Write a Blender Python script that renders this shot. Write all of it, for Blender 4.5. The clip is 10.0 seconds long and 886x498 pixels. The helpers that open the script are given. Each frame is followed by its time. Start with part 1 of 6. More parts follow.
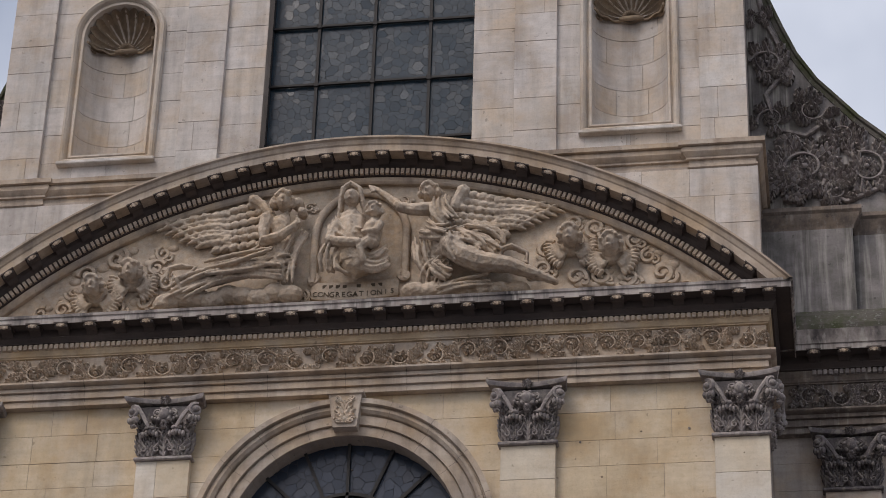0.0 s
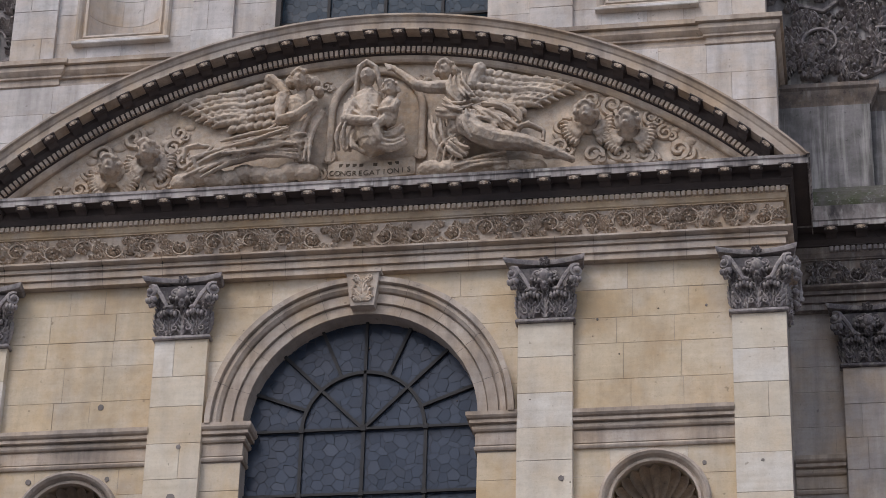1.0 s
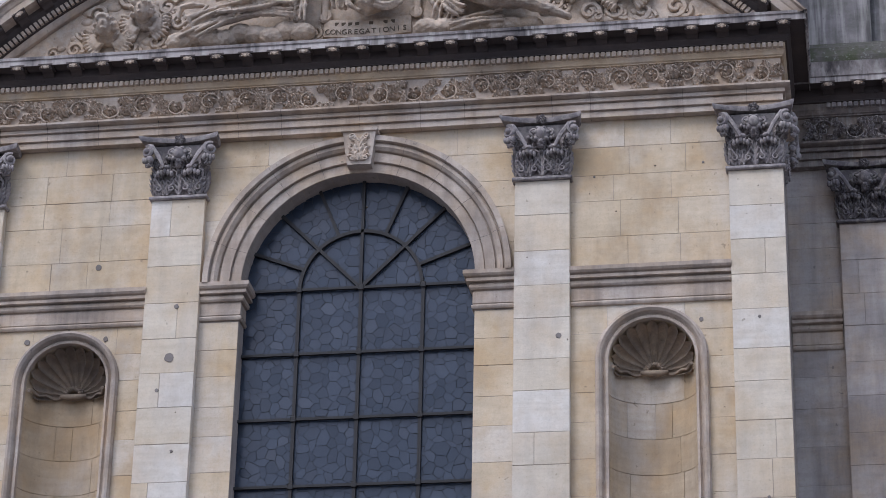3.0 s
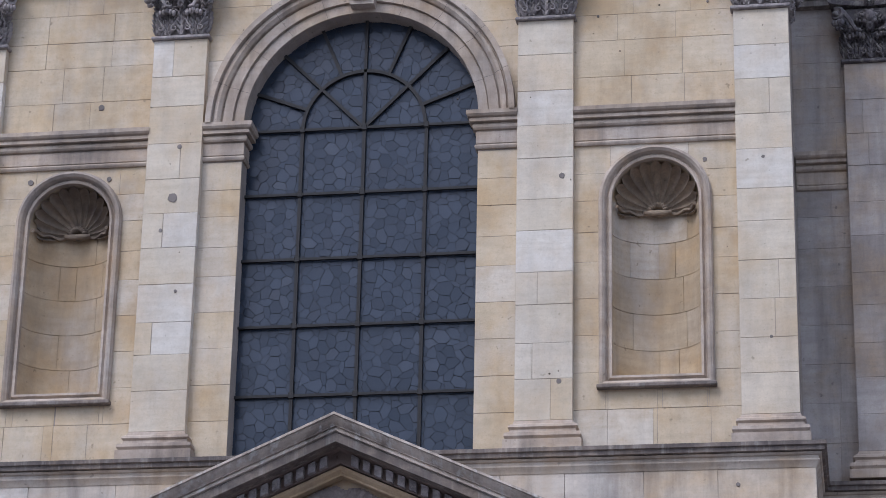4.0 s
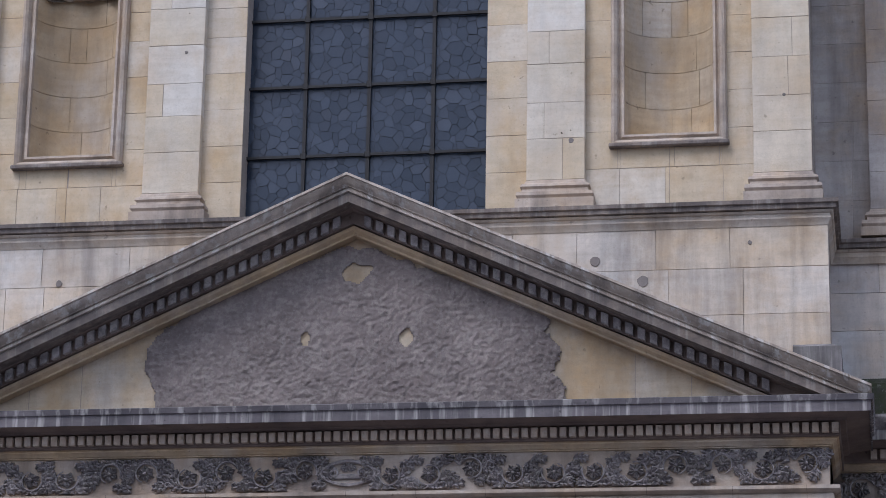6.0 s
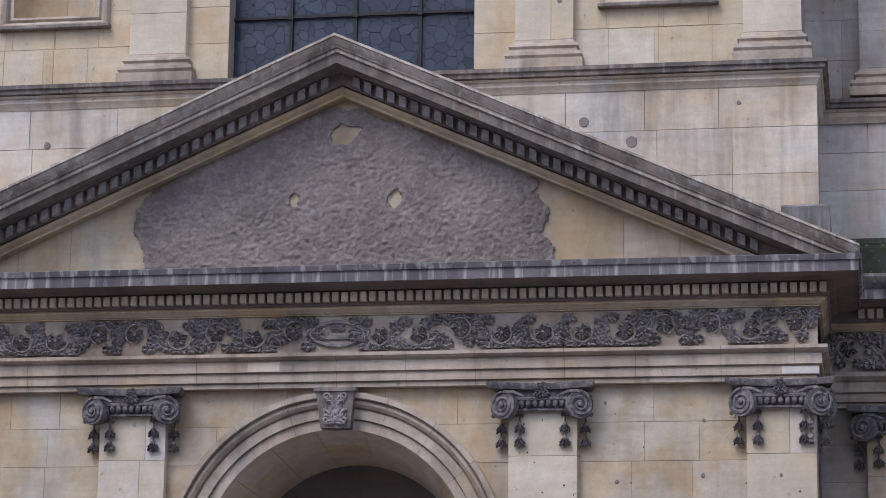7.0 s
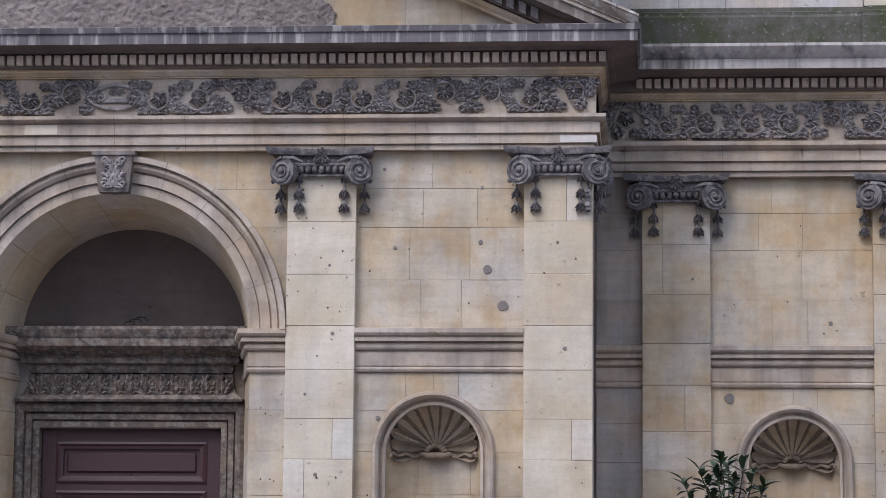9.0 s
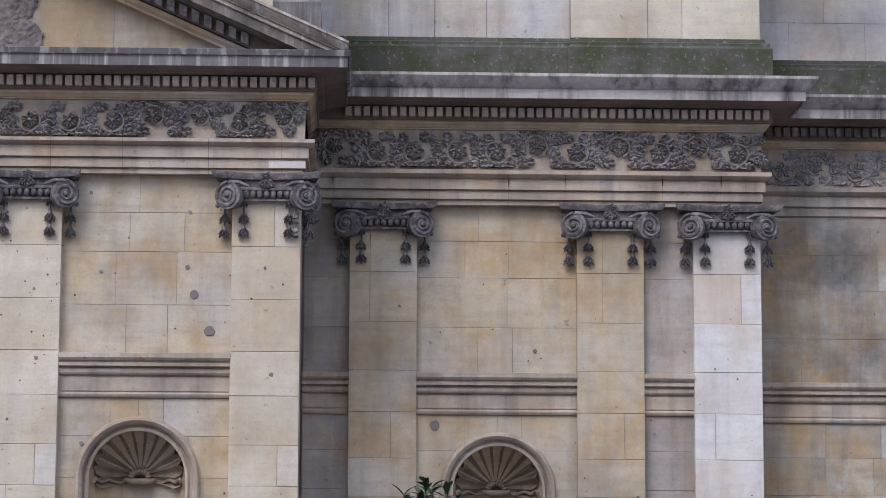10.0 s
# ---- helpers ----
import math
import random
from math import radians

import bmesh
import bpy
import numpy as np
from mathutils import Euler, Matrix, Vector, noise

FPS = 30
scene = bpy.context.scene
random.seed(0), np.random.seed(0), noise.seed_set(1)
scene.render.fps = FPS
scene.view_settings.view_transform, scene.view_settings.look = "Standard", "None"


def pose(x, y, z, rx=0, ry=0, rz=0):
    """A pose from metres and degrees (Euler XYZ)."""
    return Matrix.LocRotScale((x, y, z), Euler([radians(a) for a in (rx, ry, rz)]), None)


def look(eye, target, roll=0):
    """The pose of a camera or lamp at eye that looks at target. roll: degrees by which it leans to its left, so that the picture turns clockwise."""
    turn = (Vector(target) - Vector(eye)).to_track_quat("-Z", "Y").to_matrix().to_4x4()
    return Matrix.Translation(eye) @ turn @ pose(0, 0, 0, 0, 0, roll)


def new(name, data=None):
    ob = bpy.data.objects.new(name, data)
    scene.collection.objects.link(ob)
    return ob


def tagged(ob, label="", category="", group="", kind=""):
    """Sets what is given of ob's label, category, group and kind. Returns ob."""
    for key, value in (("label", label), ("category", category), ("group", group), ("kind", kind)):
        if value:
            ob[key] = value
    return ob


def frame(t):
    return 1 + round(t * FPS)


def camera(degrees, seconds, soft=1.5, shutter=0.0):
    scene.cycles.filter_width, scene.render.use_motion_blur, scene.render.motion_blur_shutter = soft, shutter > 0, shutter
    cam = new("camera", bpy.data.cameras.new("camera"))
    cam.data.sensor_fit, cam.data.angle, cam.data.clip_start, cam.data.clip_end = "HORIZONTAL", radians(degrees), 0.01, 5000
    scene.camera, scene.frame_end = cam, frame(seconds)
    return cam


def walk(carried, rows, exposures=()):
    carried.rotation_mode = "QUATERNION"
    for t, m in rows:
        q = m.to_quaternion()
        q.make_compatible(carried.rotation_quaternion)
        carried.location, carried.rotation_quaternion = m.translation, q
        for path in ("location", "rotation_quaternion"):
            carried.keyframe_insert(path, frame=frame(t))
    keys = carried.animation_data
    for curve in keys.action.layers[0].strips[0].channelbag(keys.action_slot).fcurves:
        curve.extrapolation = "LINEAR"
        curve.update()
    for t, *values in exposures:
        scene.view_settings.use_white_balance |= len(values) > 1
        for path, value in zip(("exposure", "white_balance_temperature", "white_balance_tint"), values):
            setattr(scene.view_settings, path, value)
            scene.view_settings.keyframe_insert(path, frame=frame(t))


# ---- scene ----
cam = camera(19.320, 10.0, soft=0.8)
EYE = Vector((7.08, -34.0, 1.6))
# seconds, heading to the right, look up, lean
ROWS = [
    (0.0, -9.498, 30.677, 1.806),
    (0.5, -9.756, 29.374, 1.774),
    (1.0, -9.830, 27.987, 1.665),
    (1.5, -9.704, 27.322, 1.602),
    (2.0, -9.653, 26.835, 1.516),
    (2.2, -9.673, 26.621, 1.492),
    (3.3, -9.650, 23.927, 1.220),
    (3.5, -9.713, 23.223, 1.287),
    (4.0, -9.658, 21.356, 1.263),
    (4.5, -9.643, 19.867, 1.164),
    (5.0, -9.753, 18.508, 1.149),
    (5.2, -9.783, 18.002, 1.112),
    (6.3, -9.815, 15.286, 0.937),
    (6.5, -9.736, 14.701, 0.904),
    (7.0, -9.524, 13.016, 0.781),
    (7.5, -9.278, 11.488, 0.668),
    (8.0, -8.806, 9.758, 0.560),
    (8.5, -7.233, 8.774, 0.510),
    (9.0, -4.547, 7.926, 0.524),
    (9.5, -1.354, 8.154, 0.391),
    (10.0, 1.946, 8.540, 0.220),
]


def aim(h, p):
    h, p = radians(h), radians(p)
    return EYE + Vector((math.sin(h) * math.cos(p), math.cos(h) * math.cos(p), math.sin(p)))


EXPOSURES = [(0.0, 0.12, 6800, 16), (1.0, 0.37, 6250, 16), (2.0, 0.51, 5800, 16), (3.5, 0.56, 5650, 17), (5.0, 0.46, 5550, 17), (6.5, 0.52, 5700, 17), (7.5, 0.68, 5800, 17), (9.0, 0.82, 5800, 16), (10.0, 0.74, 5850, 15)]
walk(cam, [(t, look(EYE, aim(h, p), r)) for t, h, p, r in ROWS], EXPOSURES)

# ---- light: a bright, thinly overcast sky ----
world = bpy.data.worlds.new("sky")
scene.world = world
world.use_nodes = True
wn, wl = world.node_tree.nodes, world.node_tree.links
SUN_UP, SUN_TURN = radians(52), radians(210)
sky = wn.new("ShaderNodeTexSky")
sky.sky_type, sky.sun_disc, sky.sun_elevation, sky.sun_rotation = "NISHITA", False, SUN_UP, SUN_TURN
sky.air_density, sky.dust_density = 1.0, 3.0
wtc = wn.new("ShaderNodeTexCoord")
wno = wn.new("ShaderNodeTexNoise")
wno.inputs["Scale"].default_value, wno.inputs["Detail"].default_value = 2.3, 6.0
wl.new(wtc.outputs["Generated"], wno.inputs["Vector"])
wra = wn.new("ShaderNodeValToRGB")
wra.color_ramp.elements[0].position, wra.color_ramp.elements[0].color = 0.43, (0.15, 0.15, 0.15, 1)
wra.color_ramp.elements[1].position, wra.color_ramp.elements[1].color = 0.65, (0.95, 0.95, 0.95, 1)
wl.new(wno.outputs["Fac"], wra.inputs["Fac"])
wmx = wn.new("ShaderNodeMixRGB")
wmx.inputs["Color2"].default_value = (7.6, 8.4, 9.4, 1)
wl.new(wra.outputs["Color"], wmx.inputs["Fac"])
wl.new(sky.outputs["Color"], wmx.inputs["Color1"])
wl.new(wmx.outputs["Color"], wn["Background"].inputs["Color"])
wn["Background"].inputs["Strength"].default_value = 0.11
sun = new("sun", bpy.data.lights.new("sun", "SUN"))
sun.data.energy, sun.data.angle, sun.data.color = 1.25, radians(26), (1.0, 0.96, 0.9)
sun.matrix_world = look((-22, -38, 64), (0, 0, 8))

# ---- materials ----


def nodes_of(name):
    m = bpy.data.materials.new(name)
    m.use_nodes = True
    return m, m.node_tree.nodes, m.node_tree.links, m.node_tree.nodes["Principled BSDF"]


def stone(name, light, dark, soot=0.25, streak=0.3, vary=1.0, rough=0.9, bump=0.25, grime=(0.055, 0.049, 0.050), crust=0.0, moss=0.0, ochre=0.0, fleck=0.0, drip=0.0, odd=0.0):
    """Limestone: a tint of its own for each block, blotches, rain streaks, soot and pitted grain."""
    m, n, l, b = nodes_of(name)
    light, dark = ((c[0], c[1], c[2] * (1.04 if ochre >= 0.5 else 1.10)) for c in (light, dark))
    geo, info = n.new("ShaderNodeNewGeometry"), n.new("ShaderNodeObjectInfo")

    def noise_at(scale, detail=5, stretch=(1, 1, 1), rough_=0.55):
        mp = n.new("ShaderNodeMapping")
        mp.inputs["Scale"].default_value = stretch
        l.new(geo.outputs["Position"], mp.inputs["Vector"])
        t = n.new("ShaderNodeTexNoise")
        t.inputs["Scale"].default_value, t.inputs["Detail"].default_value, t.inputs["Roughness"].default_value = scale, detail, rough_
        l.new(mp.outputs["Vector"], t.inputs["Vector"])
        return t.outputs["Fac"]

    def ramp(v, a, c):
        r = n.new("ShaderNodeMapRange")
        r.inputs["From Min"].default_value, r.inputs["From Max"].default_value = a, c
        l.new(v, r.inputs["Value"])
        return r.outputs["Result"]

    def mul(v, k):
        r = n.new("ShaderNodeMath")
        r.operation = "MULTIPLY"
        l.new(v, r.inputs[0])
        if isinstance(k, (int, float)):
            r.inputs[1].default_value = k
        else:
            l.new(k, r.inputs[1])
        return r.outputs[0]

    def add(v, w):
        r = n.new("ShaderNodeMath")
        l.new(v, r.inputs[0])
        l.new(w, r.inputs[1])
        return r.outputs[0]

    def mix(f, a, c):
        r = n.new("ShaderNodeMixRGB")
        for v, s in ((f, "Fac"), (a, "Color1"), (c, "Color2")):
            if isinstance(v, tuple):
                r.inputs[s].default_value = (*v, 1)
            elif isinstance(v, (int, float)):
                r.inputs[s].default_value = v
            else:
                l.new(v, r.inputs[s])
        return r.outputs["Color"]

    blot = ramp(noise_at(0.9, 6), 0.32, 0.68)
    tint = add(mul(info.outputs["Random"], 0.62 * vary), mul(blot, 1 - 0.62 * vary))
    col = mix(tint, light, dark)
    if odd:
        # a few blocks are paler replacements, a few are rusty ochre
        spin = mul(info.outputs["Random"], 7.31)
        fr = n.new("ShaderNodeMath")
        fr.operation = "FRACT"
        l.new(spin, fr.inputs[0])
        col = mix(mul(ramp(fr.outputs[0], 0.86, 0.88), odd), col, (0.70, 0.68, 0.64))
        col = mix(mul(ramp(fr.outputs[0], 0.16, 0.14), odd * 0.7), col, (0.56, 0.41, 0.235))
    warm = mul(ramp(noise_at(1.35, 7, rough_=0.62), 0.43, 0.64), ochre)
    col = mix(warm, col, (0.47, 0.31, 0.15))
    wash = mul(ramp(noise_at(1.05, 6, (1, 1, 0.6), 0.6), 0.48, 0.66), ochre * 0.8)
    col = mix(wash, col, (0.50, 0.48, 0.45))
    bed = ramp(noise_at(2.2, 4, (0.6, 0.6, 5)), 0.45, 0.75)
    col = mix(mul(bed, 0.35), col, tuple(v * 0.78 for v in dark))
    grain = noise_at(26, 5, rough_=0.7)
    col = mix(mul(ramp(grain, 0.52, 0.72), 0.28), col, tuple(v * 0.55 for v in dark))
    mott = mul(ramp(noise_at(5.5, 6, rough_=0.65), 0.42, 0.66), 0.20)
    col = mix(mott, col, tuple(v * 0.62 for v in dark))
    run = mul(ramp(noise_at(3.2, 6, (1, 1, 0.10), 0.62), 0.47, 0.72), streak)
    col = mix(run, col, grime)
    patch = mul(ramp(noise_at(0.6, 9, rough_=0.68), 0.46, 0.70), soot)
    col = mix(patch, col, grime)
    if drip:
        col = mix(mul(ramp(noise_at(8.5, 5, (1, 1, 0.05), 0.6), 0.52, 0.64), drip), col, (0.56, 0.53, 0.48))
    pits = mul(ramp(noise_at(9.0, 2), 0.70, 0.76), 0.55)
    col = mix(pits, col, tuple(v * 0.35 for v in dark))
    if crust:
        col = mix(mul(ramp(noise_at(4.5, 7, rough_=0.7), 0.40, 0.60), crust), col, grime)
    if fleck:
        col = mix(mul(ramp(noise_at(11, 6, rough_=0.7), 0.47, 0.60), fleck), col, (0.50, 0.455, 0.39))
    if moss:
        col = mix(mul(ramp(noise_at(2.4, 7, rough_=0.7), 0.42, 0.6), moss), col, (0.045, 0.055, 0.02))
        col = mix(mul(ramp(noise_at(16, 4), 0.6, 0.66), moss * 0.25), col, (0.42, 0.44, 0.40))
    l.new(col, b.inputs["Base Color"])
    b.inputs["Roughness"].default_value = rough
    b.inputs["Specular IOR Level"].default_value = 0.25
    bp = n.new("ShaderNodeBump")
    bp.inputs["Strength"].default_value, bp.inputs["Distance"].default_value = bump, 0.03
    l.new(add(mul(grain, 0.6), mul(noise_at(90, 2), 0.3)), bp.inputs["Height"])
    l.new(bp.outputs["Normal"], b.inputs["Normal"])
    return m


ASHLAR_LOW = stone("ochre_limestone", (0.63, 0.525, 0.37), (0.45, 0.36, 0.235), soot=0.36, streak=0.2, vary=0.75, ochre=0.75, odd=0.35)
# weathered ashlar darkened for side and recessed faces: their shade is in the colour
ASHLAR_SHADE = stone("shaded_weathered_limestone", (0.49, 0.435, 0.355), (0.335, 0.29, 0.235), soot=0.42, streak=0.35, ochre=0.45)
ASHLAR_MID = stone("cream_limestone", (0.67, 0.565, 0.405), (0.55, 0.435, 0.275), soot=0.22, streak=0.16, vary=0.7, ochre=0.55, odd=0.4)
PILASTER_STONE = stone("pale_limestone", (0.70, 0.625, 0.465), (0.56, 0.475, 0.32), soot=0.20, streak=0.14, ochre=0.35, vary=0.9, odd=0.5)
WASHED = stone("rain_washed_limestone", (0.74, 0.70, 0.62), (0.62, 0.56, 0.46), soot=0.2, streak=0.2, ochre=0.3, odd=0.6)
ASHLAR_TOP = stone("pale_grey_limestone", (0.66, 0.615, 0.53), (0.52, 0.475, 0.395), soot=0.3, streak=0.35, ochre=0.45, vary=0.8, odd=0.4)
MOULDING = stone("moulding_limestone", (0.58, 0.49, 0.365), (0.38, 0.30, 0.21), soot=0.5, streak=0.5, vary=0.3, ochre=0.4)
# soot plus the shade under cornices and between dentils, put into the colour
SOFFIT_BROWN = stone("brown_soot_and_shade", (0.27, 0.205, 0.15), (0.15, 0.113, 0.086), soot=0.4, vary=0.1)
RAKESTONE = stone("streaked_tan_limestone", (0.60, 0.51, 0.385), (0.36, 0.295, 0.21), soot=0.65, streak=0.7, vary=0.1, drip=0.8)
FAR = stone("stained_limestone", (0.50, 0.44, 0.35), (0.31, 0.255, 0.18), soot=0.7, streak=0.35, ochre=0.95, odd=0.4)
BED = stone("ochre_moulding", (0.62, 0.485, 0.31), (0.43, 0.32, 0.195), soot=0.4, streak=0.3, vary=0.2, ochre=0.5)
PEDSTONE = stone("stained_pale_limestone", (0.70, 0.635, 0.53), (0.50, 0.425, 0.33), soot=0.4, streak=0.45, ochre=0.5, odd=0.5)
LIP = stone("rain_streaked_limestone", (0.56, 0.50, 0.42), (0.33, 0.29, 0.24), soot=0.8, streak=1.0, vary=0.1, grime=(0.035, 0.033, 0.036), drip=0.5)
LIP_DARK = stone("blackened_streaked_limestone", (0.22, 0.195, 0.175), (0.105, 0.093, 0.088), soot=0.5, streak=0.5, vary=0.1, grime=(0.05, 0.046, 0.05), drip=0.5)
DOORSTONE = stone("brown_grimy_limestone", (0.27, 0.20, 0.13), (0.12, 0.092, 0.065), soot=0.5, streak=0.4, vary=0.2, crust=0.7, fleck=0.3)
MOULDING_DARK = stone("sooty_moulding", (0.30, 0.245, 0.185), (0.17, 0.14, 0.108), soot=0.65, streak=0.6, vary=0.3, crust=0.5, ochre=0.15, drip=0.25)
CAPSTONE = stone("black_crusted_capital", (0.19, 0.168, 0.152), (0.095, 0.084, 0.080), soot=0.5, streak=0.2, vary=0.4, crust=0.5, fleck=0.3)
CARVED = stone("sooty_carved_stone", (0.43, 0.38, 0.33), (0.22, 0.193, 0.17), soot=0.4, streak=0.2, vary=0.4, crust=0.5, fleck=0.35)
CARVED_LIGHT = stone("carved_limestone", (0.66, 0.53, 0.37), (0.45, 0.35, 0.235), soot=0.3, streak=0.2, vary=0.2, crust=0.22, fleck=0.4)
SHELL = stone("ochre_sooty_shell", (0.42, 0.32, 0.20), (0.25, 0.19, 0.12), soot=0.45, streak=0.3, vary=0.2, crust=0.35)
RELIEF = stone("relief_limestone", (0.72, 0.60, 0.43), (0.53, 0.41, 0.275), soot=0.35, streak=0.2, vary=0.2, crust=0.34, bump=0.4, ochre=0.4, fleck=0.35)
JOINT = stone("mortar", (0.46, 0.395, 0.305), (0.30, 0.25, 0.19), vary=0.0)
JOINT_DARK = stone("dark_joint", (0.20, 0.165, 0.13), (0.12, 0.10, 0.08), vary=0.0)
MOSSY = stone("mossy_stone", (0.15, 0.138, 0.11), (0.08, 0.074, 0.056), soot=0.5, streak=0.5, vary=0.4, moss=0.8)
RENDER = stone("worn_grey_cement", (0.30, 0.25, 0.205), (0.19, 0.156, 0.13), soot=0.35, streak=0.1, vary=0.0, bump=0.9, fleck=0.25)
SOOTED = stone("soot_streaked_limestone", (0.33, 0.305, 0.265), (0.18, 0.165, 0.147), soot=0.6, streak=0.9, vary=0.2, moss=0.2, drip=0.4)
# deeper version for the upper cornices: soot with shade painted in
UNDERSIDE_BLACK = stone("black_soot_and_shade", (0.105, 0.083, 0.066), (0.058, 0.047, 0.039), soot=0.4, vary=0.1)
NICHE = stone("ochre_niche_limestone", (0.60, 0.475, 0.305), (0.43, 0.325, 0.195), soot=0.3, streak=0.25, vary=0.7, ochre=0.6, odd=0.3)
DARKWALL = stone("dark_brown_lunette", (0.17, 0.132, 0.10), (0.105, 0.082, 0.064), soot=0.2, streak=0.1, vary=0.0)


def plain(name, colour, rough=0.5, metal=0.0, grain=0.0, scale=20.0):
    m, n, l, b = nodes_of(name)
    t = n.new("ShaderNodeTexNoise")
    t.inputs["Scale"].default_value, t.inputs["Detail"].default_value = scale, 6
    geo = n.new("ShaderNodeNewGeometry")
    l.new(geo.outputs["Position"], t.inputs["Vector"])
    r = n.new("ShaderNodeMixRGB")
    r.inputs["Color1"].default_value = (*colour, 1)
    r.inputs["Color2"].default_value = (*[v * (1 - grain) for v in colour], 1)
    l.new(t.outputs["Fac"], r.inputs["Fac"])
    l.new(r.outputs["Color"], b.inputs["Base Color"])
    b.inputs["Roughness"].default_value, b.inputs["Metallic"].default_value = rough, metal
    return m


IRON = plain("rusty_black_iron", (0.022, 0.020, 0.019), 0.7, 0.2, 0.4)
LEAD = plain("lead_came", (0.022, 0.025, 0.031), 0.6, 0.3, 0.3)
DOOR_WOOD = plain("dark_red_painted_wood", (0.060, 0.022, 0.024), 0.55, 0, 0.5, 9)
LEAF = plain("dark_green_leaf", (0.045, 0.075, 0.028), 0.4, 0, 0.5, 30)
BARK = plain("brown_bark", (0.09, 0.065, 0.045), 0.9, 0, 0.4)
PAVING = stone("grey_paving", (0.23, 0.22, 0.21), (0.16, 0.15, 0.145), soot=0.3, vary=0.0)
LETTER = plain("incised_letters", (0.10, 0.075, 0.05), 0.9, 0, 0.3)


def old_glass(name, dark, light):
    m, n, l, b = nodes_of(name)
    geo, mx = n.new("ShaderNodeNewGeometry"), n.new("ShaderNodeMixRGB")
    mx.inputs["Color1"].default_value, mx.inputs["Color2"].default_value = (*dark, 1), (*light, 1)
    l.new(geo.outputs["Random Per Island"], mx.inputs["Fac"])
    l.new(mx.outputs["Color"], b.inputs["Base Color"])
    b.inputs["Roughness"].default_value, b.inputs["Specular IOR Level"].default_value = 0.24, 0.42
    return m


GLASS = old_glass("old_leaded_glass", (0.017, 0.025, 0.040), (0.036, 0.047, 0.068))
GLASS_TOP = old_glass("blue_green_leaded_glass", (0.010, 0.024, 0.036), (0.018, 0.036, 0.052))

# ---- building helpers ----


def bmnew():
    return bmesh.new()


def to_mesh(name, bm, material, smooth=None):
    bmesh.ops.recalc_face_normals(bm, faces=bm.faces[:])
    me = bpy.data.meshes.new(name)
    if smooth is not None:
        for f in bm.faces:
            f.smooth = True
        for e in bm.edges:
            if len(e.link_faces) == 2 and e.calc_face_angle(0) > radians(smooth):
                e.smooth = False
    bm.to_mesh(me)
    bm.free()
    me.materials.append(material)
    return me


def part(name, bm, material, parent=None, label="", smooth=None):
    ob = new(name, to_mesh(name, bm, material, smooth))
    if parent is not None:
        ob.parent = parent
        ob.matrix_parent_inverse = Matrix.Translation(-parent.location) if parent.data is None else Matrix.Identity(4)
    return tagged(ob, label)


def place(name, mesh, parent, m):
    ob = new(name, mesh)
    ob.parent, ob.matrix_basis = parent, m
    return ob


def box(bm, x0, x1, y0, y1, z0, z1, bevel=0.0):
    r = bmesh.ops.create_cube(bm, size=1.0, matrix=Matrix.LocRotScale(((x0 + x1) / 2, (y0 + y1) / 2, (z0 + z1) / 2), None, (abs(x1 - x0), abs(y1 - y0), abs(z1 - z0))))
    if bevel:
        es = list({e for v in r["verts"] for e in v.link_edges})
        bmesh.ops.bevel(bm, geom=es, offset=bevel, segments=1, affect="EDGES")


def slab(bm, poly, y0, y1, bevel=0.0):
    """A flat stone whose outline poly lies in x and z; its front at y0 (nearer the street), its back at y1."""
    k = len(poly)
    cx, cz = sum(p[0] for p in poly) / k, sum(p[1] for p in poly) / k
    w, h = max(p[0] for p in poly) - min(p[0] for p in poly), max(p[1] for p in poly) - min(p[1] for p in poly)
    sx, sz = 1 - 2 * bevel / max(w, 0.05), 1 - 2 * bevel / max(h, 0.05)
    front = [bm.verts.new((cx + (x - cx) * sx, y0, cz + (z - cz) * sz)) for x, z in poly]
    rim = [bm.verts.new((x, y0 + bevel, z)) for x, z in poly]
    back = [bm.verts.new((x, y1, z)) for x, z in poly]
    bm.faces.new(front)
    for a, b in ((front, rim), (rim, back)):
        for i in range(k):
            j = (i + 1) % k
            bm.faces.new((a[i], a[j], b[j], b[i]))


def offsets(pts, closed):
    """Mitred normals (to the right of the way) at each corner of a plan line."""
    n, out = len(pts), []
    for i in range(n):
        dirs = []
        for a, b in ((i - 1, i), (i, i + 1)):
            if closed or (a >= 0 and b < n):
                p, q = pts[a % n], pts[b % n]
                d = math.hypot(q[0] - p[0], q[1] - p[1])
                dirs.append(((q[1] - p[1]) / d, -(q[0] - p[0]) / d))
        if len(dirs) == 1:
            out.append(dirs[0])
        else:
            (ax, ay), (bx, by) = dirs
            k = 1 + ax * bx + ay * by
            out.append(((ax + bx) / k, (ay + by) / k))
    return out


def grid_faces(bm, rings, closed_ring, closed_path, caps=True):
    vs = [[bm.verts.new(p) for p in r] for r in rings]
    n = len(vs)
    for i in range(n if closed_path else n - 1):
        a, b = vs[i], vs[(i + 1) % n]
        k = len(a)
        for j in range(k if closed_ring else k - 1):
            bm.faces.new((a[j], a[(j + 1) % k], b[(j + 1) % k], b[j]))
    if caps and not closed_path:
        bm.faces.new(vs[0])
        bm.faces.new(vs[-1])


def run(bm, plan, prof):
    """A moulding along a plan line (x, y); prof: (out, z), closed behind."""
    off = offsets(plan, False)
    grid_faces(bm, [[(x + nx * o, y + ny * o, z) for o, z in prof] for (x, y), (nx, ny) in zip(plan, off)], True, False)


